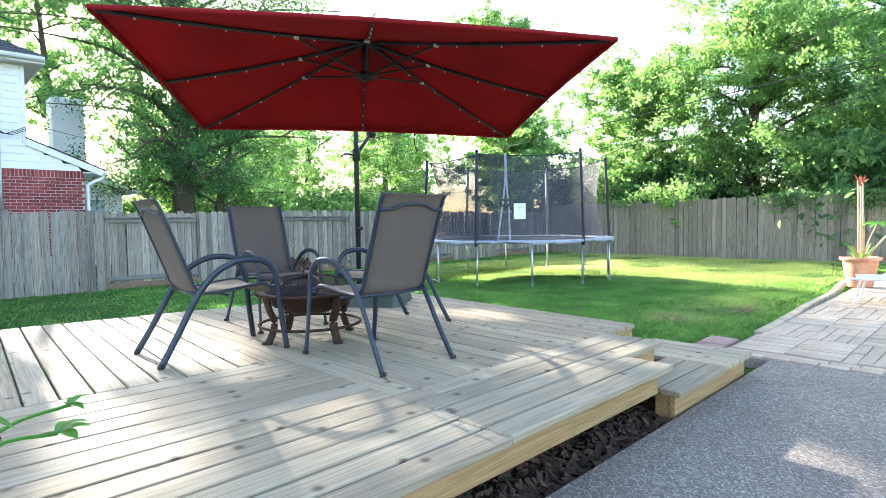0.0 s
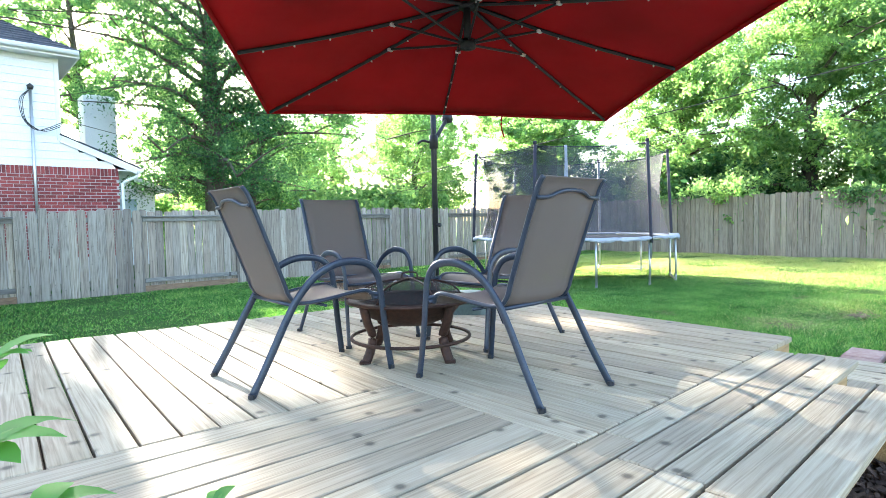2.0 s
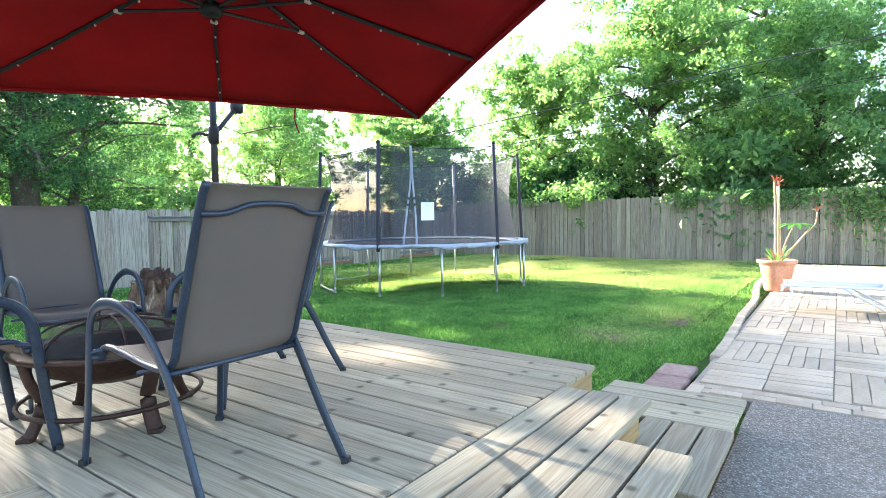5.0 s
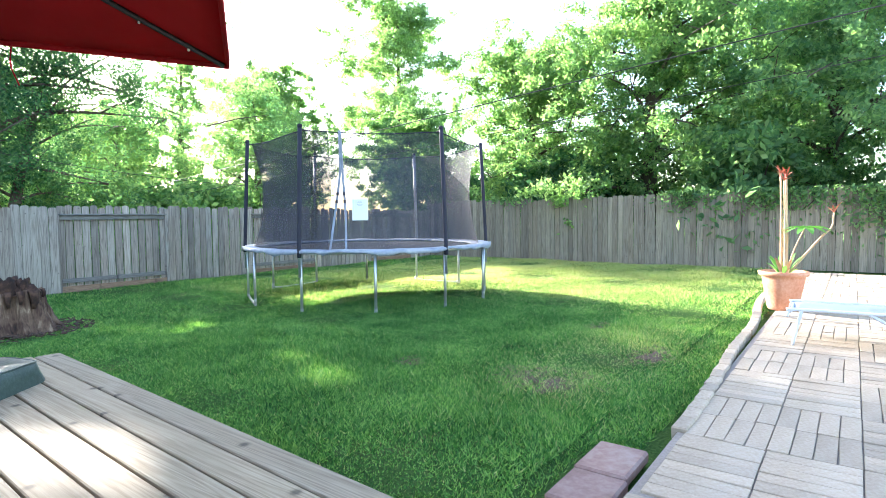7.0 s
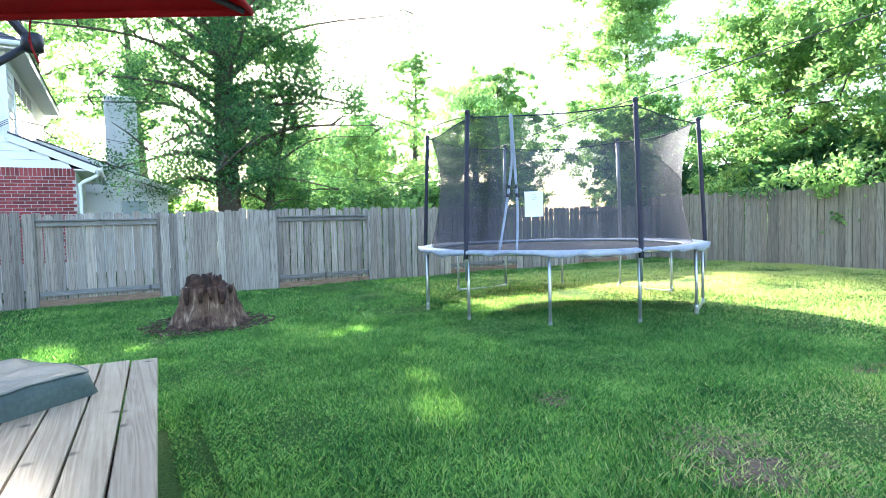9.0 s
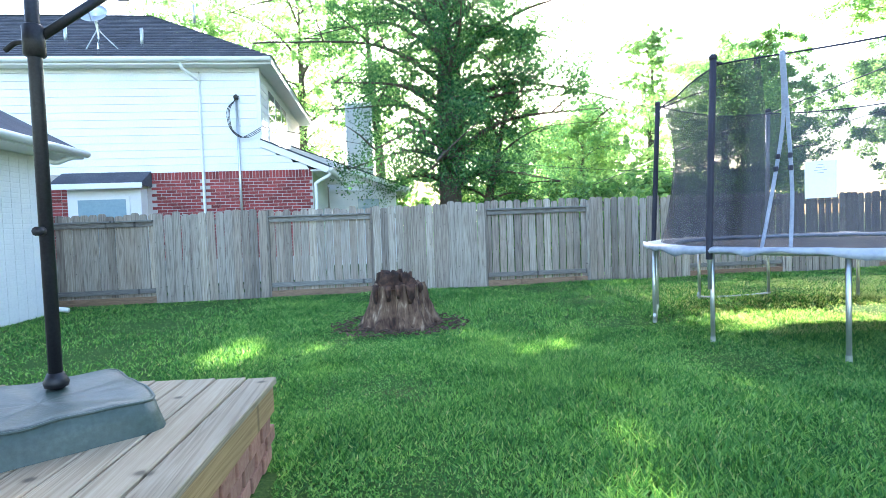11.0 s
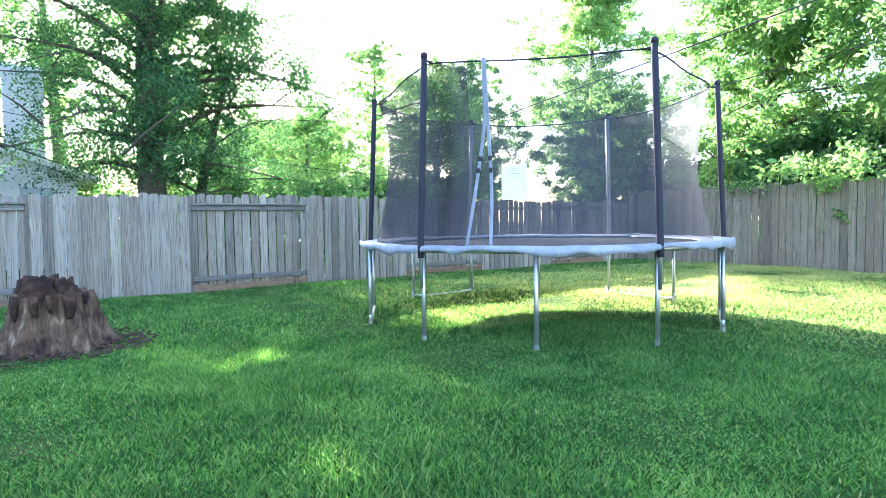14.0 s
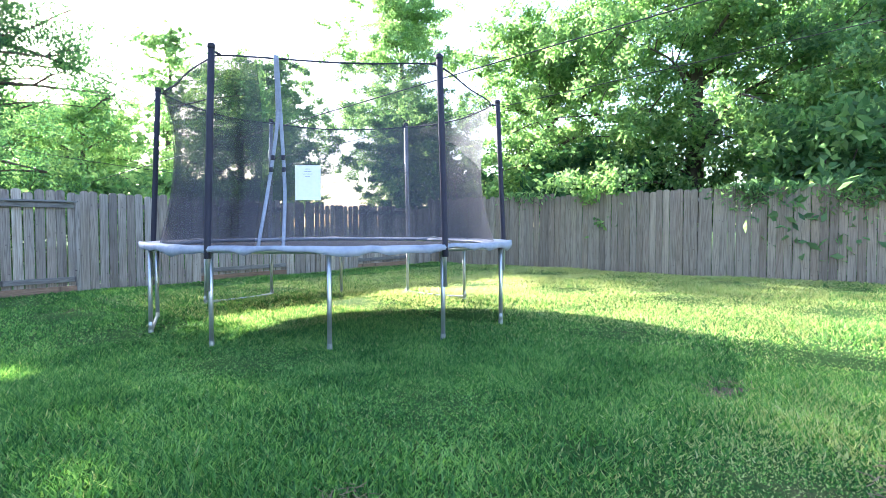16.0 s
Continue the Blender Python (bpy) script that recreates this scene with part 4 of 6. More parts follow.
def build_fire_pit():
    fp = thing("fire_pit", pose(2.15, 3.60, DECK_Z, 0, 0, -44), "dark rusty iron fire pit bowl on curved legs", "fire pit")
    part("bowl", Shape().lathe([(0.0, 0.19), (0.15, 0.20), (0.27, 0.25), (0.335, 0.33), (0.35, 0.345), (0.335, 0.35), (0.255, 0.262), (0.14, 0.215), (0.0, 0.205)], n=32), M_IRON, fp, smooth=True)
    part("rim", Shape().lathe([(0.335, 0.335), (0.40, 0.34), (0.405, 0.352), (0.395, 0.358), (0.33, 0.355), (0.335, 0.335)], n=40), M_IRON, fp, smooth=True)
    for k in range(4):
        a = radians(45 + 90 * k)
        q = [(r * math.cos(a), r * math.sin(a), z) for r, z in ((0.36, 0.335), (0.335, 0.24), (0.30, 0.16), (0.315, 0.08), (0.355, 0.0))]
        part("leg", Shape().tube(bend(q, 4), 0.036, 8, 0.6), M_IRON, fp, smooth=True)
        part("foot", Shape().box((-0.03, -0.03, 0), (0.03, 0.03, 0.02), 0.005, Matrix.Translation((0.36 * math.cos(a), 0.36 * math.sin(a), 0.0))), M_IRON, fp)
    part("ring", Shape().tube([(0.375 * math.cos(2 * math.pi * i / 36), 0.375 * math.sin(2 * math.pi * i / 36), 0.115) for i in range(36)], 0.011, 6, closed=True), M_IRON, fp, smooth=True)
    grid = [[(r * math.cos(2 * math.pi * i / 32), r * math.sin(2 * math.pi * i / 32), z) for i in range(33)] for r, z in ((0.33, 0.36), (0.30, 0.41), (0.22, 0.45), (0.10, 0.47), (0.01, 0.475))]
    part("spark_screen", Shape().sheet(grid), M_SPARK, fp, "dark wire-mesh spark screen", True)
    for k in range(3):
        a = math.pi * k / 3
        q = [(0.34 * math.cos(a) * c, 0.34 * math.sin(a) * c, 0.358 + 0.122 * math.sqrt(max(0, 1 - c * c))) for c in (-1, -0.8, -0.5, 0, 0.5, 0.8, 1)]
        part("screen_band", Shape().tube(bend(q, 4), 0.006, 6), M_IRON, fp, smooth=True)
    part("screen_handle", Shape().tube(bend([(-0.05, 0, 0.475), (-0.04, 0, 0.515), (0.04, 0, 0.515), (0.05, 0, 0.475)], 4), 0.006, 6), M_IRON, fp, smooth=True)


M_SPARK = sheer("spark_mesh", (0.02, 0.018, 0.016), 0.45, 300)
chair = build_chair()
chair.matrix_basis = pose(2.115, 2.73, DECK_Z, 0, 0, 0)
copy_thing(chair, pose(1.44, 3.70, DECK_Z, 0, 0, -92.5))
copy_thing(chair, pose(2.26, 4.385, DECK_Z, 0, 0, 175))
copy_thing(chair, pose(2.90, 3.545, DECK_Z, 0, 0, 90))
build_fire_pit()


def build_umbrella():
    um = thing("cantilever_umbrella", pose(0, 0, 0), "large red cantilever patio umbrella with dark ribs", "umbrella")
    cx, cy, cz, ang, hx, hy, tx, ty = 2.751, 3.638, 2.36, radians(-34.7), 1.571, 1.253, -0.071, -0.072
    ca, sa = math.cos(ang), math.sin(ang)

    def canopy(u, v, lift=0.0):
        """u, v from -1 to 1 over the cloth."""
        dx, dy = u * hx * ca - v * hy * sa, u * hx * sa + v * hy * ca
        e = max(abs(u), abs(v))
        b = math.atan2(v * hy, u * hx)
        rise = 0.42 * (1 - e) - 0.035 * math.sin(math.pi * e) * 0.5
        edge = 0.0
        if e > 0.02:
            m = min(abs(u), abs(v)) / e
            edge = 0.045 * e * e * (1 - m) * (0.6 + 0.4 * m) * 1.0
        return Vector((cx + dx, cy + dy, cz + tx * dx + ty * dy + rise + edge + lift))
    n = 24
    vals = [-1 + 2 * i / n for i in range(n + 1)]
    part("canopy", Shape().sheet([[canopy(u, v) for u in vals] for v in vals]), M_CANOPY, um, "deep red canvas canopy", True, 0.003)
    rim = [canopy(u, -1) for u in vals] + [canopy(1, v) for v in vals[1:]] + [canopy(-u, 1) for u in vals[1:]] + [canopy(-1, -v) for v in vals[1:-1]]
    part("canopy_hem", Shape().tube([p - Vector((0, 0, 0.012)) for p in rim], 0.013, 6, 1.3, closed=True), M_CANOPY, um, smooth=True)
    apex = canopy(0, 0)
    hub = apex - Vector((0, 0, 0.295))
    part("post", Shape().tube([hub - Vector((0, 0, 0.04)), apex + Vector((0, 0, 0.06))], 0.026, 12), M_BLACK, um, smooth=True)
    part("runner", Shape().lathe([(0.0, -0.03), (0.055, -0.03), (0.06, 0.0), (0.055, 0.03), (0.0, 0.03)], hub, 14), M_BLACK, um, smooth=True)
    part("crown", Shape().lathe([(0.0, -0.05), (0.06, -0.05), (0.065, -0.02), (0.0, -0.02)], apex, 14), M_BLACK, um, smooth=True)
    for k, (u, v) in enumerate(((1, 1), (1, 0), (1, -1), (0, -1), (-1, -1), (-1, 0), (-1, 1), (0, 1))):
        line = [canopy(u * f, v * f, -0.022) for f in (0.03, 0.2, 0.4, 0.6, 0.8, 0.985)]
        rib = part("rib", Shape().tube(line, 0.011, 6, 1.3), M_BLACK, um)
        joint = canopy(u * 0.33, v * 0.33, -0.03)
        part("strut", Shape().tube([hub, joint], 0.009, 6), M_BLACK, um)
        part("joint", Shape().box((-0.022, -0.012, -0.014), (0.022, 0.012, 0.008), 0.004, Matrix.Translation(joint)), M_BULB, um, "pale strut joint")
        for f in (0.25, 0.42, 0.6, 0.75, 0.88):
            part("light_bulb", Shape().lathe([(0.0, -0.009), (0.006, -0.005), (0.007, 0.0), (0.004, 0.008), (0.0, 0.009)], canopy(u * f, v * f, -0.040), 8), M_BULB, rib, "small unlit bulb", True)
    part("vent", Shape().sheet([[canopy(0.26 * u, 0.26 * v, 0.05 + 0.02 * (1 - max(abs(u), abs(v)))) for u in (-1, -0.5, 0, 0.5, 1)] for v in (-1, -0.5, 0, 0.5, 1)]), M_CANOPY, um, "red vent flap", True, 0.003)
    px, py = 3.55, 4.91
    part("mast", Shape().tube([(px, py, DECK_Z + 0.12), (px, py, 2.0), (px + 0.0, py + 0.0, 2.62)], 0.027, 14), M_BLACK, um, smooth=True)
    part("collar", Shape().lathe([(0.027, 0.0), (0.045, 0.0), (0.05, 0.02), (0.032, 0.06), (0.027, 0.06)], (px, py, DECK_Z + 0.13), 16), M_BLACK, um, smooth=True)
    part("slider", Shape().lathe([(0.028, -0.07), (0.042, -0.06), (0.042, 0.06), (0.028, 0.07)], (px, py, 2.02), 14), M_BLACK, um, smooth=True)
    part("slider_grip", Shape().tube(bend([(px - 0.03, py + 0.02, 2.02), (px - 0.10, py + 0.05, 2.03), (px - 0.15, py + 0.06, 2.0)], 4), 0.012, 8), M_BLACK, um, smooth=True)
    part("knob", Shape().tube([(px, py - 0.03, 1.22), (px, py - 0.07, 1.22)], 0.02, 10), M_BLACK, um, smooth=True)
    hinge = Vector((px + 0.30, py + 0.12, 2.30))
    part("brace", Shape().tube([(px, py, 2.02), hinge], 0.020, 10), M_BLACK, um, smooth=True)
    part("hinge", Shape().lathe([(0.0, -0.055), (0.05, -0.045), (0.055, 0.0), (0.05, 0.045), (0.0, 0.055)], hinge, 14), M_BLACK, um, smooth=True)
    over = apex + Vector((0, 0, 0.10))
    part("arm", Shape().tube(bend([hinge, (px + 0.05, py + 0.05, 2.62), (px - 0.25, py - 0.35, 2.92), over + Vector((0.1, 0.15, 0.06)), over], 6), 0.024, 10), M_BLACK, um, smooth=True)
    part("tie_strap", Shape().tube(bend([canopy(0.35, 1.0), canopy(0.35, 1.0) - Vector((0.01, 0.0, 0.12)), canopy(0.35, 1.0) - Vector((-0.02, 0.01, 0.22))], 4), 0.012, 6, 0.3), M_CANOPY, um)
    m = pose(3.585, 4.72, DECK_Z + 0.0, 0, 0, 37)
    base = thing("umbrella_base", m, "grey-green covered weight slab under the umbrella", "umbrella base")
    grid = []
    prof = [(0.0, 0.112), (0.16, 0.116), (0.27, 0.124), (0.335, 0.130), (0.352, 0.122), (0.368, 0.06), (0.385, 0.0)]
    for i in range(65):
        a = 2 * math.pi * i / 64
        c, s = math.cos(a), math.sin(a)
        q = (abs(c) ** 8 + abs(s) ** 8) ** (-1 / 8)
        grid.append([(r * q * c, r * q * s, z + (0.005 * math.sin(6 * a + 9 * r) + 0.003 * math.sin(11 * a) if 0 < j < 6 else 0)) for j, (r, z) in enumerate(prof)])
    part("cover", Shape().sheet(grid), M_BASE, base, smooth=True)
    part("piping", Shape().tube([g[4] for g in grid[:-1]], 0.006, 6, closed=True), M_BASE, base, smooth=True)


build_umbrella()

# ---- stump, pot, lounger ----


def build_stump():
    st = thing("tree_stump", pose(5.17, 9.05, 0.0), "rotting dark tree stump on the lawn", "stump")
    grid = []
    for i in range(121):
        a = 2 * math.pi * i / 120
        ridge = 0.035 * math.sin(5 * a + 0.6) + 0.028 * math.sin(11 * a) + 0.016 * math.sin(23 * a + 1) + 0.010 * math.sin(41 * a)
        col = []
        for v in (0.0, 0.06, 0.15, 0.3, 0.45, 0.6, 0.75, 0.9, 0.97, 1.0):
            r = 0.15 * (1 - v) ** 2.0 + 0.305 + ridge * (0.45 + 0.9 * (1 - v)) + 0.008 * math.sin(17 * v + 9 * a)
            z = v * (0.50 + 0.015 * math.sin(4 * a) + 0.02 * math.sin(9 * a + 2))
            col.append((r * math.cos(a), r * math.sin(a), z - 0.03 * (v == 0)))
        q = col[-1]
        for f, dz in ((0.93, -0.012), (0.8, -0.03), (0.5, -0.02), (0.2, -0.04), (0.0, -0.03)):
            col.append((q[0] * f, q[1] * f, 0.50 + (q[2] - 0.50) * f + dz + 0.012 * math.sin(13 * a) * f))
        grid.append(col)
    part("trunk", Shape().sheet(grid), M_STUMP, st, smooth=True)
    for k, (x, y, w, h) in enumerate(((-0.10, -0.08, 0.15, 0.20), (0.085, -0.10, 0.075, 0.17), (0.0, 0.08, 0.13, 0.12), (0.02, -0.06, 0.18, 0.09))):
        g = []
        for i in range(25):
            a = 2 * math.pi * i / 24
            rag = 1 + 0.16 * math.sin(3 * a + k) + 0.10 * math.sin(7 * a + 2 * k) + 0.07 * math.sin(11 * a)
            g.append([(x + w * rag * math.cos(a) * f, y + w * 0.8 * rag * math.sin(a) * f, 0.46 + z + (0.025 * math.sin(4 * a + k) + 0.012 * math.sin(9 * a)) * (z > 0)) for f, z in ((1.0, 0.0), (1.02, h * 0.35), (0.9, h * 0.7), (0.86, h), (0.6, h * 0.96), (0.3, h * 0.8), (0.0, h * 0.75))])
        part("rotten_top", Shape().sheet(g), M_ROT, st, "dark crumbling heartwood", True)
    for a, w, z0 in ((-1.18, 0.17, 0.30), (-1.62, 0.09, 0.37), (-1.95, 0.10, 0.34), (-0.75, 0.06, 0.42), (-2.5, 0.12, 0.30)):
        g = [[((0.332 + 0.02 * math.sin(3 * t)) * math.cos(a + u), (0.332 + 0.02 * math.sin(3 * t)) * math.sin(a + u), z0 + (0.52 - z0) * t) for u in (-w * (0.4 + 0.6 * t), 0.0, w * (0.5 + 0.5 * t))] for t in (0.0, 0.3, 0.6, 1.0)]
        part("charred_patch", Shape().sheet(g), M_ROT, st, "blackened decayed hollow", True, 0.03)
    n = 500
    s = Shape()
    for _ in range(n):
        a, r = rng.uniform(0, 6.3), 0.42 + 0.42 * rng.uniform(0, 1) ** 1.5
        m = Matrix.LocRotScale((5.17 + r * math.cos(a), 9.05 + r * math.sin(a), 0.03), Euler((rng.uniform(-.4, .4), rng.uniform(-.4, .4), rng.uniform(0, 6))), None)
        s.box((-0.03, -0.008, -0.004), (0.03, 0.008, 0.004), 0, m)
    tagged(part("bark_litter", s, M_MULCH), "scattered bark chips around the stump", "bark chips", kind="stuff")


def leaf_blade(s, base, tip, width, curl=0.1, n=5):
    """A pointed leaf from base to tip with a midrib fold."""
    b, t = Vector(base), Vector(tip)
    d = t - b
    side = d.cross(Vector((0, 0, 1)))
    side = side.normalized() if side.length > 1e-4 else Vector((1, 0, 0))
    rows = []
    for i in range(n + 1):
        f = i / n
        w = width * math.sin(math.pi * min(1, 0.08 + 0.92 * f)) ** 0.8
        p = b + d * f + Vector((0, 0, curl * d.length * math.sin(math.pi * f)))
        rows.append([p - side * w + Vector((0, 0, 0.2 * w)), p, p + side * w + Vector((0, 0, 0.2 * w))])
    s.sheet(rows)


def build_pot_plant():
    pot = thing("flower_pot", pose(11.35, 1.63, PATIO_Z, 0, 0, 0), "large terracotta pot on the brick paving", "plant pot")
    part("body", Shape().lathe([(0.0, 0.0), (0.165, 0.0), (0.18, 0.03), (0.245, 0.40), (0.25, 0.44), (0.285, 0.45), (0.295, 0.50), (0.27, 0.505), (0.255, 0.46), (0.0, 0.44)], n=32), M_TERRA, pot, smooth=True)
    part("potting_soil", Shape().lathe([(0.0, 0.462), (0.25, 0.455)], n=24), M_SOIL, pot)
    pl = thing("papaya_plant", pose(11.35, 1.63, PATIO_Z + 0.455), "potted plant with tall bare stalks", "plant")
    for x, y, h, lean in ((0.02, 0.03, 1.32, 0.02), (-0.03, -0.02, 1.22, -0.02), (0.05, -0.03, 1.27, 0.03)):
        part("stalk", Shape().tube(bend([(x, y, 0), (x + lean * 0.5, y + 0.01, h * 0.5), (x + lean, y + 0.03, h)], 5), [0.016] * 6 + [0.012] * 5, 8), M_STALK, pl, smooth=True)
        s = Shape()
        for k in range(7):
            a = 0.9 * k
            leaf_blade(s, (x + lean, y + 0.03, h), (x + lean + 0.10 * math.cos(a), y + 0.03 + 0.10 * math.sin(a), h + rng.uniform(0.02, 0.14)), 0.012)
        part("dry_bloom", s, M_BLOOM, pl, "dry reddish flower head")
    side = bend([(0.0, -0.05, 0), (0.05, -0.22, 0.25), (0.06, -0.40, 0.50), (0.08, -0.50, 0.62), (0.08, -0.52, 0.80)], 5)
    part("side_stem", Shape().tube(side, [0.014] * 12 + [0.010] * 9, 8), M_STALK, pl, smooth=True)
    s = Shape()
    for k in range(6):
        leaf_blade(s, (0.08, -0.52, 0.8), (0.08 + 0.09 * math.cos(k), -0.52 + 0.09 * math.sin(k), 0.84 + 0.02 * k), 0.012)
    part("dry_bloom", s, M_BLOOM, pl, "dry reddish flower head")
    part("leaf_stem", Shape().tube(bend([(0, -0.02, 0), (-0.02, -0.12, 0.35), (-0.03, -0.22, 0.60)], 5), 0.009, 6), M_STALK, pl, smooth=True)
    for k in range(11):
        a = 2 * math.pi * k / 11
        s = Shape()
        b = Vector((-0.03, -0.24, 0.62))
        leaf_blade(s, b, b + Vector((0.24 * math.cos(a), 0.30 * math.sin(a), -0.06 + 0.03 * math.cos(a))), 0.042)
        part("leaf", s, M_PLANT, pl, smooth=True)
    for k in range(16):
        a = 2.4 * k
        s = Shape()
        leaf_blade(s, (0.05 * math.cos(a), 0.05 * math.sin(a), 0.0), (0.22 * math.cos(a), 0.22 * math.sin(a), rng.uniform(0.08, 0.32)), 0.025)
        part("leaf", s, M_PLANT if k % 3 else M_STALK, pl, smooth=True)


def build_lounger():
    lo = thing("sun_lounger", pose(9.42, 0.43, PATIO_Z, 0, 0, -88), "white metal sun lounger with pale sling", "lounger")
    # local x: length; foot end at -0.95
    for s in (-1, 1):
        y = s * 0.31
        part("side_rail", Shape().tube(bend([(-0.98, y, 0.27), (-0.96, y, 0.325), (-0.88, y, 0.345), (0.2, y, 0.35), (0.95, y, 0.36)], 5), 0.016, 8), M_LOUNGE, lo, smooth=True)
        part("leg", Shape().tube(bend([(-0.86, y, 0.34), (-0.90, y, 0.15), (-0.93, y, 0.0)], 4), 0.015, 8), M_LOUNGE, lo, smooth=True)
        part("leg", Shape().tube(bend([(0.72, y, 0.35), (0.50, y, 0.10), (0.36, y, 0.012), (0.20, y, 0.012), (0.05, y, 0.10), (-0.35, y, 0.34)], 4), 0.015, 8), M_LOUNGE, lo, smooth=True)
        part("arm", Shape().tube(bend([(0.02, y * 1.1, 0.35), (0.10, y * 1.1, 0.50), (0.35, y * 1.1, 0.56), (0.62, y * 1.1, 0.50), (0.75, y * 1.1, 0.34)], 5), 0.016, 8), M_LOUNGE, lo, smooth=True)
        part("back_rail", Shape().tube([(0.25, y * 0.95, 0.36), (0.95, y * 0.95, 0.66)], 0.014, 8), M_LOUNGE, lo, smooth=True)
    for x in (-0.95, 0.25, 0.36):
        z = {-0.95: 0.32, 0.25: 0.35, 0.36: 0.012}[x]
        part("cross_bar", Shape().tube([(x, -0.31, z), (x, 0.31, z)], 0.013, 8), M_LOUNGE, lo, smooth=True)
    part("seat_sling", Shape().sheet([[(x, y, 0.345 - 0.02 * (1 - (y / 0.3) ** 2) + (0.0 if x > -0.9 else -0.015)) for y in (-0.3, -0.15, 0, 0.15, 0.3)] for x in (-0.95, -0.88, -0.5, -0.1, 0.25)]), M_LOUNGE_SLING, lo, "pale blue-white sling", True, 0.004)
    part("back_sling", Shape().sheet([[(x, y, 0.36 + (x - 0.25) * 0.43 - 0.015 * (1 - (y / 0.3) ** 2)) for y in (-0.3, -0.15, 0, 0.15, 0.3)] for x in (0.25, 0.6, 0.95)]), M_LOUNGE_SLING, lo, "pale blue-white sling", True, 0.004)


build_stump()
build_pot_plant()
build_lounger()

# ---- neighbour's house ----


HOUSE_AT = Matrix.Translation((5.26, 2.89, 1.135)) @ Matrix.Scale(1.045, 4) @ Matrix.Translation((-5.26, -2.89, -1.135))


def build_house():
    ho = thing("neighbour_house", HOUSE_AT, "two-storey white siding house with red brick ground floor", "house")
    Y = 15.8
    xe, xr = 2.36, 3.47
    part("core", Shape().box((-9.0, Y + 0.05, -0.1), (xe - 0.03, Y + 7.0, 5.0)), M_SIDING, ho)
    part("lower_core", Shape().box((-9.0, Y + 0.045, -0.1), (xr - 0.03, Y + 7.0, 2.55)), M_MORTAR, ho)
    # upper floor: lapped boards
    z = 3.30
    k = 0
    while z < 4.95:
        part("siding_board", Shape().box((-9.0, Y + 0.0, z), (xe, Y + 0.05, z + 0.172), 0, Matrix.Rotation(0, 4, "X")).add([(-9.0, Y - 0.014, z), (xe, Y - 0.014, z), (xe, Y, z + 0.17), (-9.0, Y, z + 0.17), (-9.0, Y, z), (xe, Y, z)], [(0, 1, 2, 3), (4, 5, 1, 0)]), M_SIDING, ho)
        z += 0.175
    # boards between the floors, cut by the lower roof's slope
    z = 2.62
    while z < 3.30:
        x1 = xe + (xr + 0.18 - xe) * max(0.0, min(1.0, (3.20 - z - 0.12) / 0.62))
        part("siding_board", Shape().add([(-9.0, Y - 0.014, z), (x1 + 0.1, Y - 0.014, z), (x1, Y, z + 0.17), (-9.0, Y, z + 0.17), (-9.0, Y + 0.04, z), (x1 + 0.1, Y + 0.04, z)], [(0, 1, 2, 3), (4, 5, 1, 0), (1, 5, 2)]), M_SIDING, ho)
        z += 0.172
    # brickwork below
    s = Shape()
    z, row = 0.6, 0
    while z < 2.60:
        soldier = z > 2.42
        x = -0.12 + (0.11 if row % 2 and not soldier else 0)
        step, h = (0.075, 0.185) if soldier else (0.215, 0.062)
        while x < xr - step * 0.5:
            if not (0.98 < x + step / 2 < 1.10):
                s.box((x, Y - 0.005, z), (min(x + step - 0.012, xr), Y + 0.05, z + h), 0.003)
            x += step
        x = -2.9
        while x < -1.9 and not soldier:
            s.box((x, Y - 0.005, z), (x + step - 0.012, Y + 0.05, z + h), 0.003)
            x += step
        z += h + 0.012
        row += 1
    tagged(part("brickwork", s, M_BRICK, ho, "dark red brick courses with pale mortar"), kind="stuff")
    part("brick_backing", Shape().box((-9.0, Y + 0.004, 0.0), (xr - 0.01, Y + 0.043, 2.615)), M_MORTAR, ho)
    # east wall of the upper floor
    z = 3.0
    while z < 4.95:
        part("siding_board", Shape().add([(xe + 0.014, Y, z), (xe + 0.014, Y + 5.0, z), (xe, Y + 5.0, z + 0.17), (xe, Y, z + 0.17), (xe - 0.02, Y, z), (xe - 0.02, Y + 5, z)], [(0, 1, 2, 3), (4, 5, 1, 0)]), M_SIDING, ho)
        z += 0.175
    part("corner_board", Shape().box((xe - 0.06, Y - 0.03, 3.2), (xe + 0.03, Y + 0.06, 4.98), 0.004), M_TRIM, ho)
    for k in range(3):
        y = Y + 1.0 + 0.95 * k
        win = part("window", Shape().box((xe - 0.01, y - 0.05, 3.42), (xe + 0.03, y + 0.85, 4.75), 0.006), M_TRIM, ho, "white-framed sash window")
        part("pane", Shape().box((xe + 0.02, y, 3.48), (xe + 0.034, y + 0.80, 4.05)), M_GLASS, win)
        part("pane", Shape().box((xe + 0.02, y, 4.11), (xe + 0.034, y + 0.80, 4.70)), M_GLASS, win)
    # eaves and hipped roof
    e = 0.36
    zt = 4.98
    part("soffit", Shape().box((-9.6, Y - e, zt), (xe + e, Y + 7 + e, zt + 0.05)), M_TRIM, ho)
    part("fascia_board", Shape().box((-9.6, Y - e - 0.02, zt - 0.02), (xe + e, Y - e + 0.0, zt + 0.15), 0.004), M_TRIM, ho)
    part("fascia_board", Shape().box((xe + e, Y - e - 0.02, zt - 0.02), (xe + e + 0.02, Y + 7 + e, zt + 0.15), 0.004), M_TRIM, ho)
    part("gutter", Shape().tube([(-9.6, Y - e - 0.07, zt + 0.08), (xe + e, Y - e - 0.07, zt + 0.08)], 0.062, 8), M_TRIM, ho, smooth=True)
    s = Shape()
    ny = 26
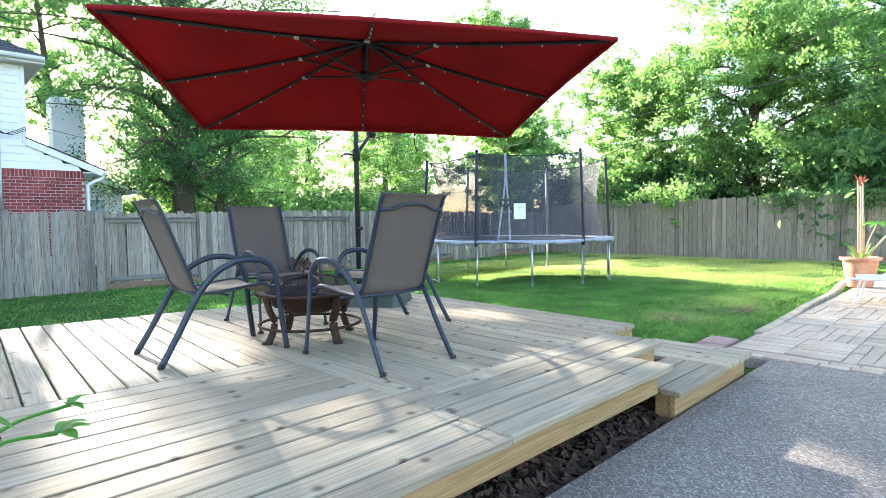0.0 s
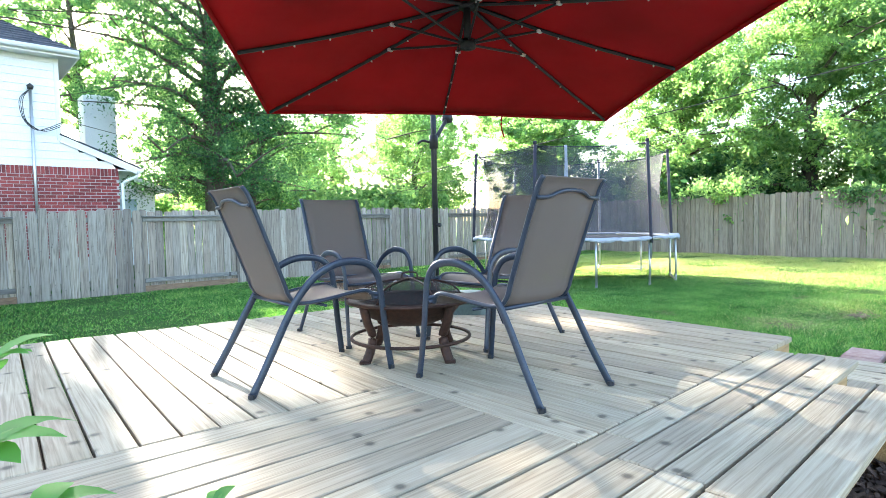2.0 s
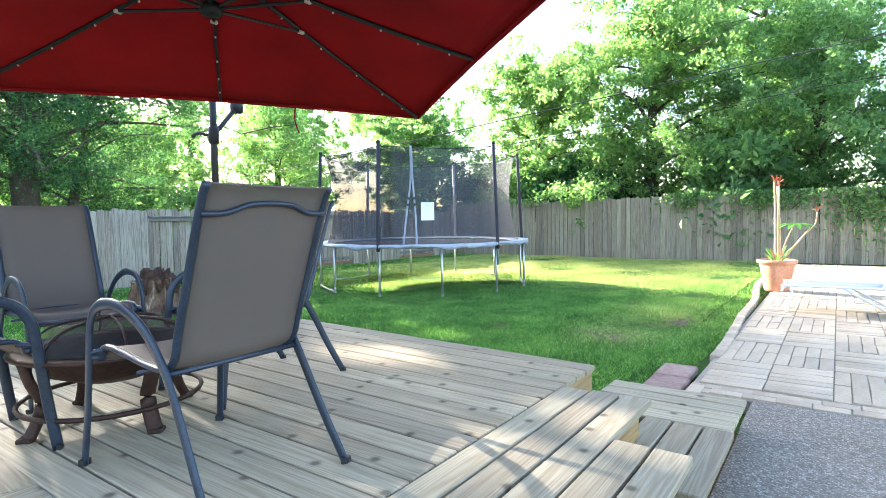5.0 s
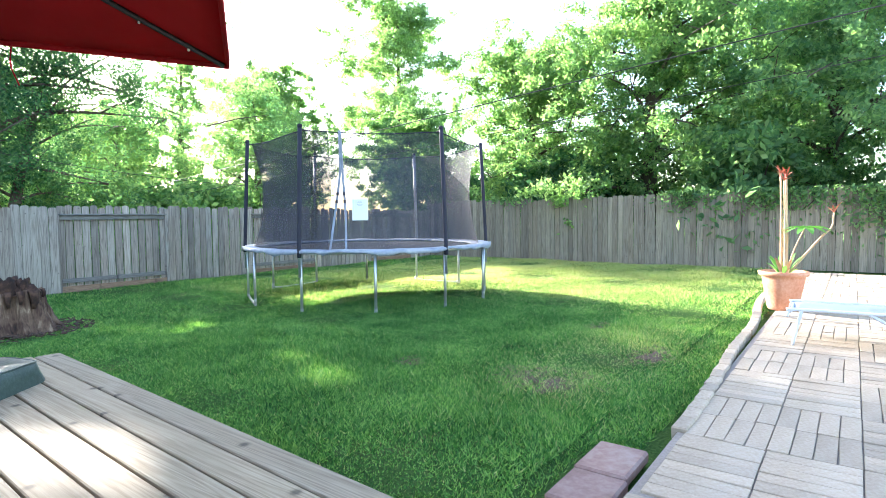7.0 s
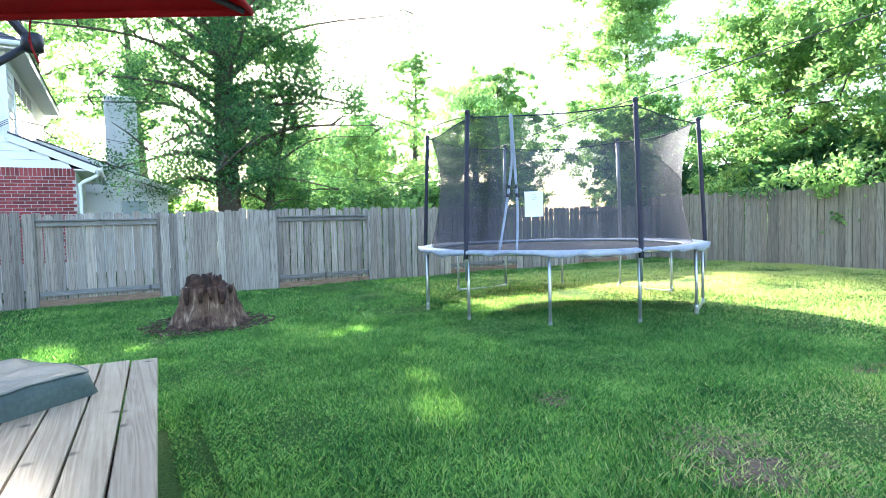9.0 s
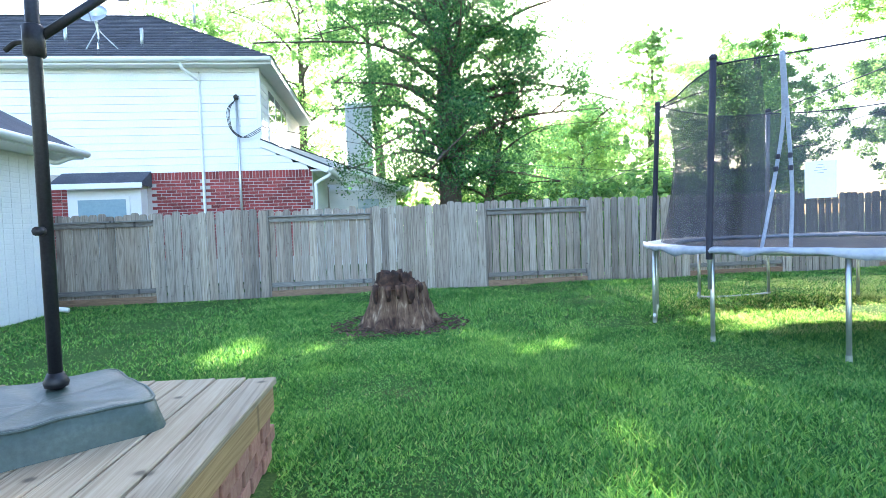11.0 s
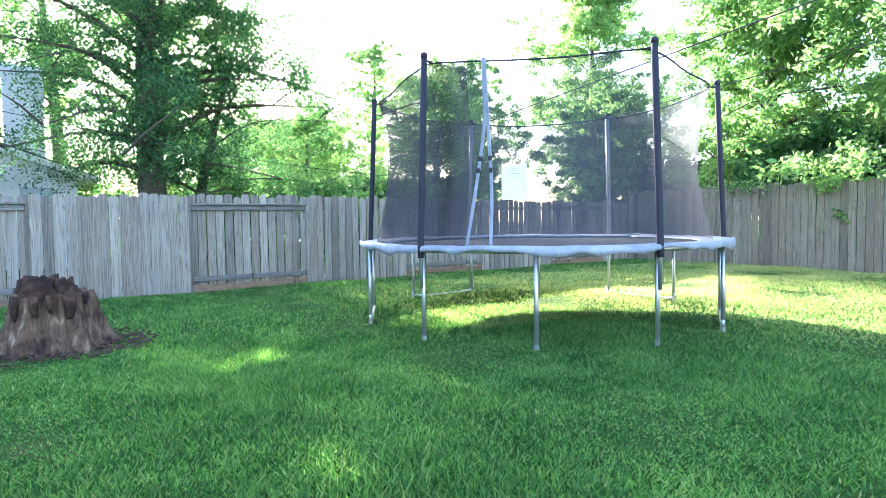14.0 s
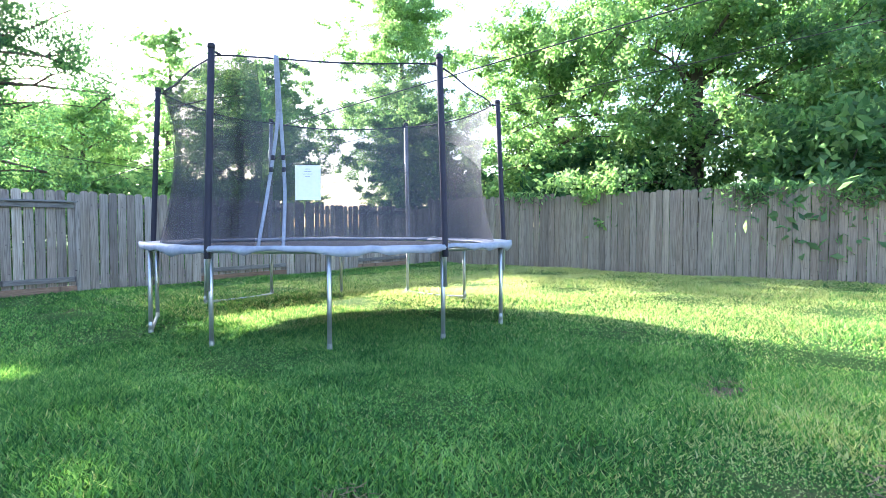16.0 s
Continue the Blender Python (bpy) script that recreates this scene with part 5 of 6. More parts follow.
    for r in range(ny):
        f0, f1 = r / ny, (r + 1) / ny
        y0, y1 = Y - e - 0.1 + 3.9 * f0, Y - e - 0.1 + 3.9 * f1 + 0.03
        z0, z1 = zt + 0.13 + 2.3 * f0, zt + 0.13 + 2.3 * f1
        xr0, xr1 = xe + e + 0.05 - 3.9 * f0, xe + e + 0.05 - 3.9 * f1
        x = -9.6
        while x < xr0 - 0.05:
            w = 0.32
            xa, xb = x, min(x + w, xr0)
            s.add([(xa + 0.006, y0, z0 + 0.012), (xb - 0.006, y0, z0 + 0.012), (min(xb, xr1 + 0.02), y1, z1 + 0.002), (min(xa, xr1), y1, z1 + 0.002), (xa + 0.006, y0, z0 - 0.006), (xb - 0.006, y0, z0 - 0.006)], [(0, 1, 2, 3), (4, 5, 1, 0)])
            x += w
    tagged(part("roof_shingles", s, M_SHINGLE, ho, "dark slate-blue asphalt shingles"), kind="stuff")
    hip = Shape().add([(xe + e + 0.05, Y - e - 0.1, zt + 0.13), (xe + e + 0.05, Y + 7.5, zt + 0.13), (xe + e - 3.85, Y + 3.4, zt + 2.43), (xe + e - 3.85, Y + 3.4, zt + 2.43)], [(0, 1, 2)])
    part("roof_hip", hip, M_SHINGLE, ho)
    part("roof_back", Shape().add([(-9.6, Y + 3.35, zt + 2.42), (xe + e - 3.85, Y + 3.35, zt + 2.42), (xe + e + 0.05, Y + 7.5, zt + 0.13), (-9.6, Y + 7.5, zt + 0.13)], [(0, 1, 2, 3)]), M_SHINGLE, ho)
    for x, y, h in ((-0.35, Y + 0.55, 0.35), (-2.2, Y + 0.9, 0.3), (0.1, Y + 3.1, 0.4)):
        zr = zt + 0.13 + 2.3 * (y - Y + e + 0.1) / 3.9
        part("vent_pipe", Shape().tube([(x, y, zr - 0.1), (x, y, zr + h)], 0.04, 8), M_STEEL, ho, smooth=True)
    # lower lean-to roof edge on the east side
    rx0, rz0, rx1, rz1 = xe + 0.03, 3.30, xr + 0.42, 2.66
    rl, ra = math.hypot(rx1 - rx0, rz1 - rz0), math.degrees(math.atan2(rz0 - rz1, rx1 - rx0))
    part("rake_board", Shape().box((0, -0.02, -0.15), (rl, 0.02, 0.0), 0.004), M_TRIM, ho, at=pose(rx0, Y - 0.05, rz0, 0, ra, 0))
    part("lean_to_roof", Shape().box((-0.05, -0.03, 0.004), (rl + 0.06, 4.3, 0.034), 0.004), M_SHINGLE, ho, at=pose(rx0, Y - 0.06, rz0, 0, ra, 0))
    part("lean_to_soffit", Shape().box((xr - 0.02, Y - 0.03, 2.58), (rx1 - 0.02, Y + 4.2, 2.61)), M_TRIM, ho)
    part("lean_to_fascia", Shape().box((rx1 - 0.02, Y - 0.06, 2.52), (rx1 + 0.0, Y + 4.2, 2.65), 0.003), M_TRIM, ho)
    part("lean_to_wall", Shape().box((xr - 0.03, Y + 0.10, 0.0), (xr + 0.01, Y + 4.0, 2.58)), M_SIDING, ho)
    part("lean_to_gutter", Shape().tube([(rx1 + 0.05, Y - 0.08, 2.61), (rx1 + 0.05, Y + 4.2, 2.61)], 0.055, 8), M_TRIM, ho, smooth=True)
    part("downspout", Shape().tube(bend([(xr + 0.42, Y + 0.02, 2.62), (xr + 0.40, Y + 0.05, 2.48), (xr + 0.10, Y + 0.05, 2.30), (xr + 0.08, Y + 0.05, 2.1), (xr + 0.08, Y + 0.05, 0.1)], 5), 0.04, 8), M_TRIM, ho, smooth=True)
    part("downspout", Shape().tube(bend([(0.78, Y - e - 0.05, 5.0), (0.80, Y - e - 0.02, 4.88), (1.04, Y - 0.06, 4.68), (1.04, Y - 0.05, 4.5), (1.04, Y - 0.05, 0.1)], 5), 0.04, 8, 0.75), M_TRIM, ho, smooth=True)
    part("service_conduit", Shape().tube([(1.86, Y - 0.06, 0.6), (1.86, Y - 0.06, 4.25)], 0.03, 8), M_STEEL, ho, smooth=True)
    part("weatherhead", Shape().lathe([(0.0, -0.05), (0.05, -0.05), (0.065, 0.02), (0.0, 0.08)], (1.86, Y - 0.08, 4.29), 10), M_CABLE, ho, smooth=True)
    for k in range(3):
        part("service_loop", Shape().tube(bend([(1.86, Y - 0.1, 4.25), (1.72 - 0.03 * k, Y - 0.13, 4.0), (1.74 - 0.02 * k, Y - 0.13, 3.6), (1.90, Y - 0.13, 3.42 - 0.02 * k), (2.1, Y - 0.15, 3.36 + 0.03 * k), (2.4, Y - 0.2, 3.5 + 0.04 * k)], 5), 0.008, 5), M_CABLE, ho)
    # small bay with its own roof
    part("bay", Shape().box((-1.75, Y - 0.35, 0.4), (-0.22, Y + 0.02, 2.32), 0.006), M_TRIM, ho)
    part("bay_roof", Shape().add([(-2.0, Y - 0.6, 2.36), (-0.10, Y - 0.6, 2.36), (-0.10, Y, 2.66), (-2.0, Y, 2.66), (-2.0, Y - 0.6, 2.30), (-0.10, Y - 0.6, 2.30), (-0.10, Y, 2.30)], [(0, 1, 2, 3), (4, 5, 1, 0), (5, 6, 2, 1)]), M_SHINGLE, ho)
    part("bay_fascia", Shape().box((-2.02, Y - 0.64, 2.24), (-0.08, Y - 0.605, 2.36), 0.004), M_TRIM, ho)
    win = part("bay_window", Shape().box((-1.6, Y - 0.38, 0.9), (-0.45, Y - 0.352, 2.08), 0.004), M_TRIM, ho, "window with pale blue blind")
    part("pane", Shape().box((-1.52, Y - 0.394, 0.98), (-0.53, Y - 0.384, 2.02)), M_PANE, win)
    # rear wing beyond, with its chimney
    part("wing_wall", Shape().box((2.6, Y + 5.0, 0.0), (5.6, Y + 9.5, 2.5)), M_SIDING, ho)
    wl, wa = math.hypot(3.8, 1.45), math.degrees(math.atan2(1.45, 3.8))
    part("wing_roof", Shape().box((0, 0, 0.004), (wl, 5.2, 0.04), 0.004), M_SHINGLE, ho, at=pose(2.2, Y + 4.7, 3.9, 0, wa, 0))
    part("wing_rake_board", Shape().box((0, -0.02, -0.16), (wl, 0.02, 0.0), 0.004), M_TRIM, ho, at=pose(2.2, Y + 4.72, 3.9, 0, wa, 0))
    part("wing_soffit", Shape().box((5.58, Y + 4.7, 2.36), (5.98, Y + 9.8, 2.39)), M_TRIM, ho)
    part("wing_gutter", Shape().tube([(6.03, Y + 4.66, 2.42), (6.03, Y + 9.8, 2.42)], 0.06, 8), M_TRIM, ho, smooth=True)
    part("wing_gable", Shape().add([(2.4, Y + 4.98, 2.4), (5.6, Y + 4.98, 2.4), (2.4, Y + 4.98, 3.75)], [(0, 1, 2)]), M_SIDING, ho, thick=0.04)
    z = 2.42
    while z < 3.6:
        xb = 5.55 - (z + 0.16 - 2.4) / 0.42
        if xb > 2.6:
            part("siding_board", Shape().add([(2.4, Y + 4.945, z), (xb, Y + 4.945, z), (xb, Y + 4.958, z + 0.165), (2.4, Y + 4.958, z + 0.165)], [(0, 1, 2, 3)]), M_SIDING, ho)
        z += 0.17
    win = part("wing_window", Shape().box((4.3, Y + 4.95, 1.3), (5.1, Y + 4.99, 2.2), 0.004), M_TRIM, ho)
    part("pane", Shape().box((4.36, Y + 4.93, 1.36), (5.04, Y + 4.946, 2.14)), M_PANE, win)
    ch = part("chimney", Shape().box((4.0, Y + 6.4, 0.0), (4.9, Y + 7.4, 5.6), 0.01), M_SIDING, ho, "white boarded chimney stack")
    z = 2.6
    while z < 5.5:
        part("chimney_board", Shape().box((3.985, Y + 6.385, z), (4.915, Y + 6.40, z + 0.15)), M_SIDING, ch)
        z += 0.175


def build_dish():
    """Satellite dish on a three-legged mount on the neighbour's roof."""
    d = thing("satellite_dish", HOUSE_AT @ pose(-1.15, 15.95, 5.55), "grey satellite dish on the shingle roof", "satellite dish")
    part("mast", Shape().tube(bend([(0, 0, -0.2), (0.02, 0, 0.25), (0.0, -0.05, 0.55)], 4), 0.03, 8), M_STEEL, d, smooth=True)
    for x, y in ((0.45, 0.0), (0.15, 0.45), (-0.25, -0.05)):
        part("brace", Shape().tube([(0.01, 0, 0.35), (x, y, -0.12 + 0.55 * y)], 0.014, 6), M_STEEL, d)
    n = Matrix.Translation((0, -0.05, 0.62)) @ Matrix.Rotation(radians(62), 4, "X")
    grid = [[n @ Vector((0.30 * f * math.cos(a), 0.26 * f * math.sin(a), 0.09 * f * f)) for a in [2 * math.pi * i / 28 for i in range(29)]] for f in (0.02, 0.35, 0.7, 1.0)]
    part("reflector", Shape().sheet(grid), M_STEEL, d, smooth=True, thick=0.012)
    part("feed_arm", Shape().tube([n @ Vector((0, -0.24, 0.08)), n @ Vector((0, -0.12, 0.34))], 0.014, 6), M_STEEL, d)
    part("receiver", Shape().box((-0.04, -0.04, -0.04), (0.04, 0.04, 0.06), 0.01, n @ Matrix.Translation((0, -0.10, 0.36))), M_STEEL, d)


M_PANE = surface("blind_pane", [(0.22, 0.33, 0.38), (0.30, 0.42, 0.47)], 20, 2, 0.2)
build_house()
build_dish()


def build_garage():
    ga = thing("garage", pose(0, 0, 0), "white painted brick garage corner with dark roof", "garage")
    X, Y = -0.35, 11.9
    part("wall", Shape().box((-5.0, 8.3, -0.1), (X, Y, 2.55)), M_SIDING, ga)
    z = 0.0
    s = Shape()
    while z < 2.5:
        y = 8.3
        while y < Y - 0.05:
            s.box((X - 0.01, y, z), (X + 0.006, min(y + 0.21, Y), z + 0.064), 0.002)
            y += 0.222
        z += 0.076
    tagged(part("painted_brick", s, M_SIDING, ga), kind="stuff")
    part("roof", Shape().add([(X + 0.5, 7.8, 2.60), (X + 0.5, Y + 0.4, 2.60), (-2.5, Y + 0.4, 4.1), (-2.5, 7.8, 4.1)], [(0, 1, 2, 3)]), M_SHINGLE, ga, thick=0.05)
    part("soffit", Shape().box((X, 7.8, 2.50), (X + 0.5, Y + 0.4, 2.54)), M_TRIM, ga)
    part("gutter", Shape().tube([(X + 0.55, 7.8, 2.58), (X + 0.55, Y + 0.4, 2.58)], 0.06, 8), M_TRIM, ga, smooth=True)
    part("downspout", Shape().tube(bend([(X + 0.5, Y + 0.1, 2.52), (X + 0.3, Y - 0.02, 2.40), (X + 0.06, Y - 0.06, 2.25), (X + 0.06, Y - 0.06, 0.25), (X + 0.12, Y - 0.06, 0.1), (X + 0.35, Y - 0.06, 0.05)], 5), 0.04, 8), M_TRIM, ga, smooth=True)


build_garage()

# ---- trees ----


# gaps in the oaks' crowns: where the light that falls through them lands (x, y, radius)
SUN_FLECKS = [(4.40, 7.90, 0.27), (4.90, 7.35, 0.20), (6.20, 6.90, 0.17), (6.55, 7.20, 0.19), (6.85, 7.80, 0.21), (6.40, 5.25, 0.20), (6.30, 4.92, 0.24), (5.92, 4.15, 0.19), (4.50, 5.05, 0.18), (3.45, 7.70, 0.27), (3.40, 8.60, 0.22), (3.03, 0.28, 0.24), (9.6, 3.2, 0.3), (10.6, 3.6, 0.35)]
DECK_FLECKS = [(0.50, 4.50, 0.45), (1.05, 4.65, 0.4), (0.60, 3.70, 0.42), (0.35, 3.2, 0.3), (1.30, 3.55, 0.25), (0.50, 2.05, 0.25), (0.35, 2.40, 0.2), (1.55, 2.30, 0.12), (2.70, 1.50, 0.24), (3.85, 2.78, 0.22), (3.65, 3.15, 0.2)]


def open_to_sun(p):
    """False for leaves that would stand in one of the crown's gaps."""
    land = p[:, :2] - np.array(sun_dir[:2])[None] * (p[:, 2] / sun_dir.z)[:, None]
    keep = ~((land[:, 0] > 8.7) & (land[:, 0] < 13.5) & (land[:, 1] > 7.3) & (land[:, 1] < 9.0))
    for gx, gy, gr in SUN_FLECKS:
        keep &= np.hypot(land[:, 0] - gx, (land[:, 1] - gy) * 0.62) > gr
    land = land + np.array(sun_dir[:2])[None] * (DECK_Z / sun_dir.z)
    for gx, gy, gr in DECK_FLECKS:
        keep &= np.hypot(land[:, 0] - gx, (land[:, 1] - gy) * 0.7) > gr
    return keep


def grow_tree(name, x, y, height, spread, trunk_r, mat, label, crown_base=0.35, leaves=26000, leaf=0.13, seed=1, lean=(0, 0), limbs=14, clusters=60, squash=0.75, kind="", full=False, twig=13):
    r = np.random.default_rng(seed)
    t = thing(name, pose(x, y, -0.1), label, "tree", kind=kind)
    top = height * 0.86
    trunk = [Vector((lean[0] * (f ** 1.5) + 0.12 * math.sin(3 * f + seed), lean[1] * (f ** 1.5) + 0.12 * math.cos(2.3 * f + seed), top * f)) for f in (0, 0.04, 0.12, 0.25, 0.4, 0.55, 0.7, 0.85, 1.0)]
    part("trunk", Shape().tube(trunk, [trunk_r * k for k in (1.45, 1.12, 1.0, 0.92, 0.8, 0.62, 0.42, 0.25, 0.08)], 12), M_BARK, t, smooth=True)
    s = Shape()
    tips = []
    for k in range(limbs):
        f = crown_base * 0.75 + (0.95 - crown_base * 0.75) * (k + r.uniform(0, 0.8)) / limbs
        i = min(7, int(f * 8))
        fr = (0, 0.04, 0.12, 0.25, 0.4, 0.55, 0.7, 0.85, 1.0)
        while i < 7 and fr[i + 1] < f:
            i += 1
        while i > 0 and fr[i] > f:
            i -= 1
        p0 = trunk[i].lerp(trunk[i + 1], (f - fr[i]) / (fr[i + 1] - fr[i]))
        a = 2.4 * k + r.uniform(-0.4, 0.4)
        g = (f - crown_base) / (1 - crown_base)
        reach = spread * max(0.25, math.sqrt(max(0.05, 1 - (1.75 * max(0, g) - 0.7) ** 2 * 0.9))) * r.uniform(0.7, 1.05)
        rise = r.uniform(0.05, 0.45) * reach
        if full:
            # a wide crown: long level limbs low down, steeper ones above
            reach = spread * (0.74 + 0.8 * min(0.33, max(0.0, g)) - 0.75 * max(0.0, g - 0.4)) * r.uniform(0.62, 1.05)
            rise = reach * (r.uniform(-0.12, 0.22) + 0.35 * max(0.0, g))
        if full and math.cos(a) < -0.3 and g < 0.15:
            reach *= 0.72
        end = p0 + Vector((math.cos(a) * reach, math.sin(a) * reach, rise))
        mid = p0.lerp(end, 0.5) + Vector((r.uniform(-0.2, 0.2), r.uniform(-0.2, 0.2), 0.12 * reach))
        lr = trunk_r * 0.38 * (1 - 0.6 * f)
        line = bend([p0, p0.lerp(mid, 0.5) + Vector((0, 0, 0.05 * reach)), mid, end], 3)
        s = Shape()
        s.tube(line, [lr * (1 - 0.9 * j / (len(line) - 1)) for j in range(len(line))], 7)
        for q in range(5):
            b = line[int((0.3 + 0.7 * q / 4) * (len(line) - 1))]
            d = Vector((r.uniform(-1, 1), r.uniform(-1, 1), r.uniform(-0.35, 0.7))) * reach * 0.33
            s.tube([b, b + d * 0.5 + Vector((0, 0, 0.06)), b + d], [lr * 0.3, lr * 0.2, 0.008], 5)
            tips += [b + d, b + d * 0.6]
        tips.append(end)
        part("limb", s, M_BARK, t, smooth=True)
    tips = np.array([tuple(p) for p in tips])
    k = len(tips)
    # twigs round every branch end, each with a loose spray of leaves
    twigs = clusters * twig
    c = tips[r.integers(0, k, twigs)] + r.normal(0, (0.085 if full else 0.15) * spread, (twigs, 3)) * np.array([1, 1, 0.7])
    axis = r.normal(0, 1, (twigs, 3)) * np.array([1, 1, 0.35]) + np.array([0, 0, -0.15])
    axis /= np.linalg.norm(axis, axis=1)[:, None]
    ln = r.uniform(0.25, 0.75, twigs) * spread * 0.16
    leaves, leaf = int(leaves * 3.3), leaf * 0.58
    own = r.integers(0, twigs, leaves)
    f = r.uniform(-1, 1, leaves)
    p = c[own] + axis[own] * (f * ln[own])[:, None] + r.normal(0, 0.034 * spread, (leaves, 3)) * np.array([1, 1, squash])
    p[:, 2] = np.maximum(p[:, 2], 0.4)
    if y > 15 and x < 30:
        p = p[open_to_sun(p + np.array([x, y, 0])) & ~((p[:, 0] + x < 3.6) & (p[:, 1] + y < 23.6))]
    leaf_part(t, p, leaf, mat, r)
    return t


def leaf_part(parent, p, leaf, mat, r, name="crown"):
    """Small folded leaves at the points p."""
    n = len(p)
    u = r.normal(0, 1, (n, 3))
    u /= np.linalg.norm(u, axis=1)[:, None]
    w = r.normal(0, 1, (n, 3))
    w -= (w * u).sum(1)[:, None] * u
    w /= np.linalg.norm(w, axis=1)[:, None]
    l = (leaf * r.uniform(0.6, 1.3, n))[:, None]
    nrm = np.cross(u, w)
    v = np.empty((n, 4, 3))
    v[:, 0] = p - u * l
    v[:, 1] = p + w * l * 0.45 + nrm * l * 0.12
    v[:, 2] = p + u * l
    v[:, 3] = p - w * l * 0.45 + nrm * l * 0.12
    ob = new(name, raw_mesh(name, v.reshape(-1, 3), np.arange(4 * n).reshape(-1, 4), mat))
    ob.parent = parent
    return tagged(ob, kind="stuff")


grow_tree("oak_tree", 7.42, 20.9, 15.5, 7.4, 0.38, M_OAK, "tall broad oak behind the back fence", 0.25, 44000, 0.084, 3, (0.25, 0.2), 52, 90, full=True)
grow_tree("oak_tree", 8.55, 20.8, 8.8, 4.8, 0.17, M_OAK, "slender leaning oak beside the large one", 0.32, 17000, 0.082, 5, (1.4, 0.0), 18, 30, full=True)
grow_tree("shade_tree", 22.2, 10.8, 8.6, 3.4, 0.25, M_LIME, "sunlit leafy tree behind the side fence", 0.2, 17000, 0.13, 11, (0, 0), 18, 45)
grow_tree("shade_tree", 21.6, 6.2, 10.0, 4.2, 0.28, M_LIME, "sunlit leafy tree overhanging the side fence", 0.18, 23000, 0.13, 12, (-0.4, 0), 20, 50)
grow_tree("shade_tree", 23.0, 1.4, 9.0, 4.0, 0.28, M_DARKLEAF, "leafy green tree behind the side fence", 0.15, 17000, 0.13, 13, (-0.5, 0), 20, 45)
grow_tree("shade_tree", 23.0, -4.2, 10.0, 4.2, 0.28, M_DARKLEAF, "leafy green tree behind the side fence", 0.15, 17000, 0.13, 14, (-0.3, 0), 20, 45)
grow_tree("shade_tree", 28.5, 3.6, 15.0, 4.0, 0.32, M_HAZY, "tall airy tree behind the others", 0.3, 14000, 0.17, 15, (0, 0), 20, 60)
grow_tree("distant_tree", 38.5, 31.5, 23.0, 5.4, 0.35, M_HAZY, "airy sunlit tree far behind the fence", 0.3, 15000, 0.24, 22, (0, 0), 18, 55)
grow_tree("distant_tree", 29.5, 36.0, 14.0, 4.0, 0.3, M_HAZY, "airy sunlit tree far behind the fence", 0.25, 13000, 0.23, 21, (0, 0), 16, 50)
grow_tree("distant_tree", 21.0, 44.0, 10.5, 3.6, 0.3, M_HAZY, "pale sunlit tree far behind the fence", 0.25, 12000, 0.24, 23, (0, 0), 16, 45)
grow_tree("distant_tree", 15.0, 42.0, 9.0, 4.0, 0.3, M_HAZY, "pale sunlit tree far behind the fence", 0.2, 12000, 0.23, 26, (0, 0), 14, 45)
grow_tree("distant_tree", 33.0, 26.0, 9.0, 4.2, 0.3, M_LIME, "leafy tree far behind the fence", 0.2, 13000, 0.22, 27, (0, 0), 14, 45)
grow_tree("pine_tree", 26.0, 43.5, 18.5, 2.8, 0.3, M_HAZY, "tall thin pine far behind the fence", 0.3, 6500, 0.2, 31, (0.4, 0), 20, 40)
grow_tree("pine_tree", 9.6, 33.0, 17.0, 3.0, 0.28, M_HAZY, "tall bare-trunked pine behind the oaks", 0.5, 6000, 0.17, 32, (0, 0), 16, 36)
grow_tree("pine_tree", 5.2, 30.0, 17.0, 3.0, 0.26, M_HAZY, "tall bare-trunked pine behind the oaks", 0.5, 6000, 0.17, 33, (-0.5, 0), 16, 36)
grow_tree("shade_tree", 20.0, 25.0, 9.0, 3.8, 0.2, M_LIME, "bright leafy tree behind the back fence", 0.15, 13000, 0.12, 34, (0, 0), 18, 50)
grow_tree("shade_tree", 15.2, 29.0, 7.4, 3.6, 0.2, M_LIME, "bright leafy tree behind the back fence", 0.15, 11000, 0.12, 35, (0, 0), 16, 45)
grow_tree("distant_tree", 1.0, 34.0, 17.0, 5.0, 0.35, M_HAZY, "tall tree far behind the house", 0.35, 4200, 0.2, 24, (0, 0), 18, 55)
grow_tree("distant_tree", -4.0, 36.0, 16.0, 5.0, 0.35, M_HAZY, "tall tree far behind the house", 0.35, 6000, 0.2, 25, (0, 0), 18, 55)


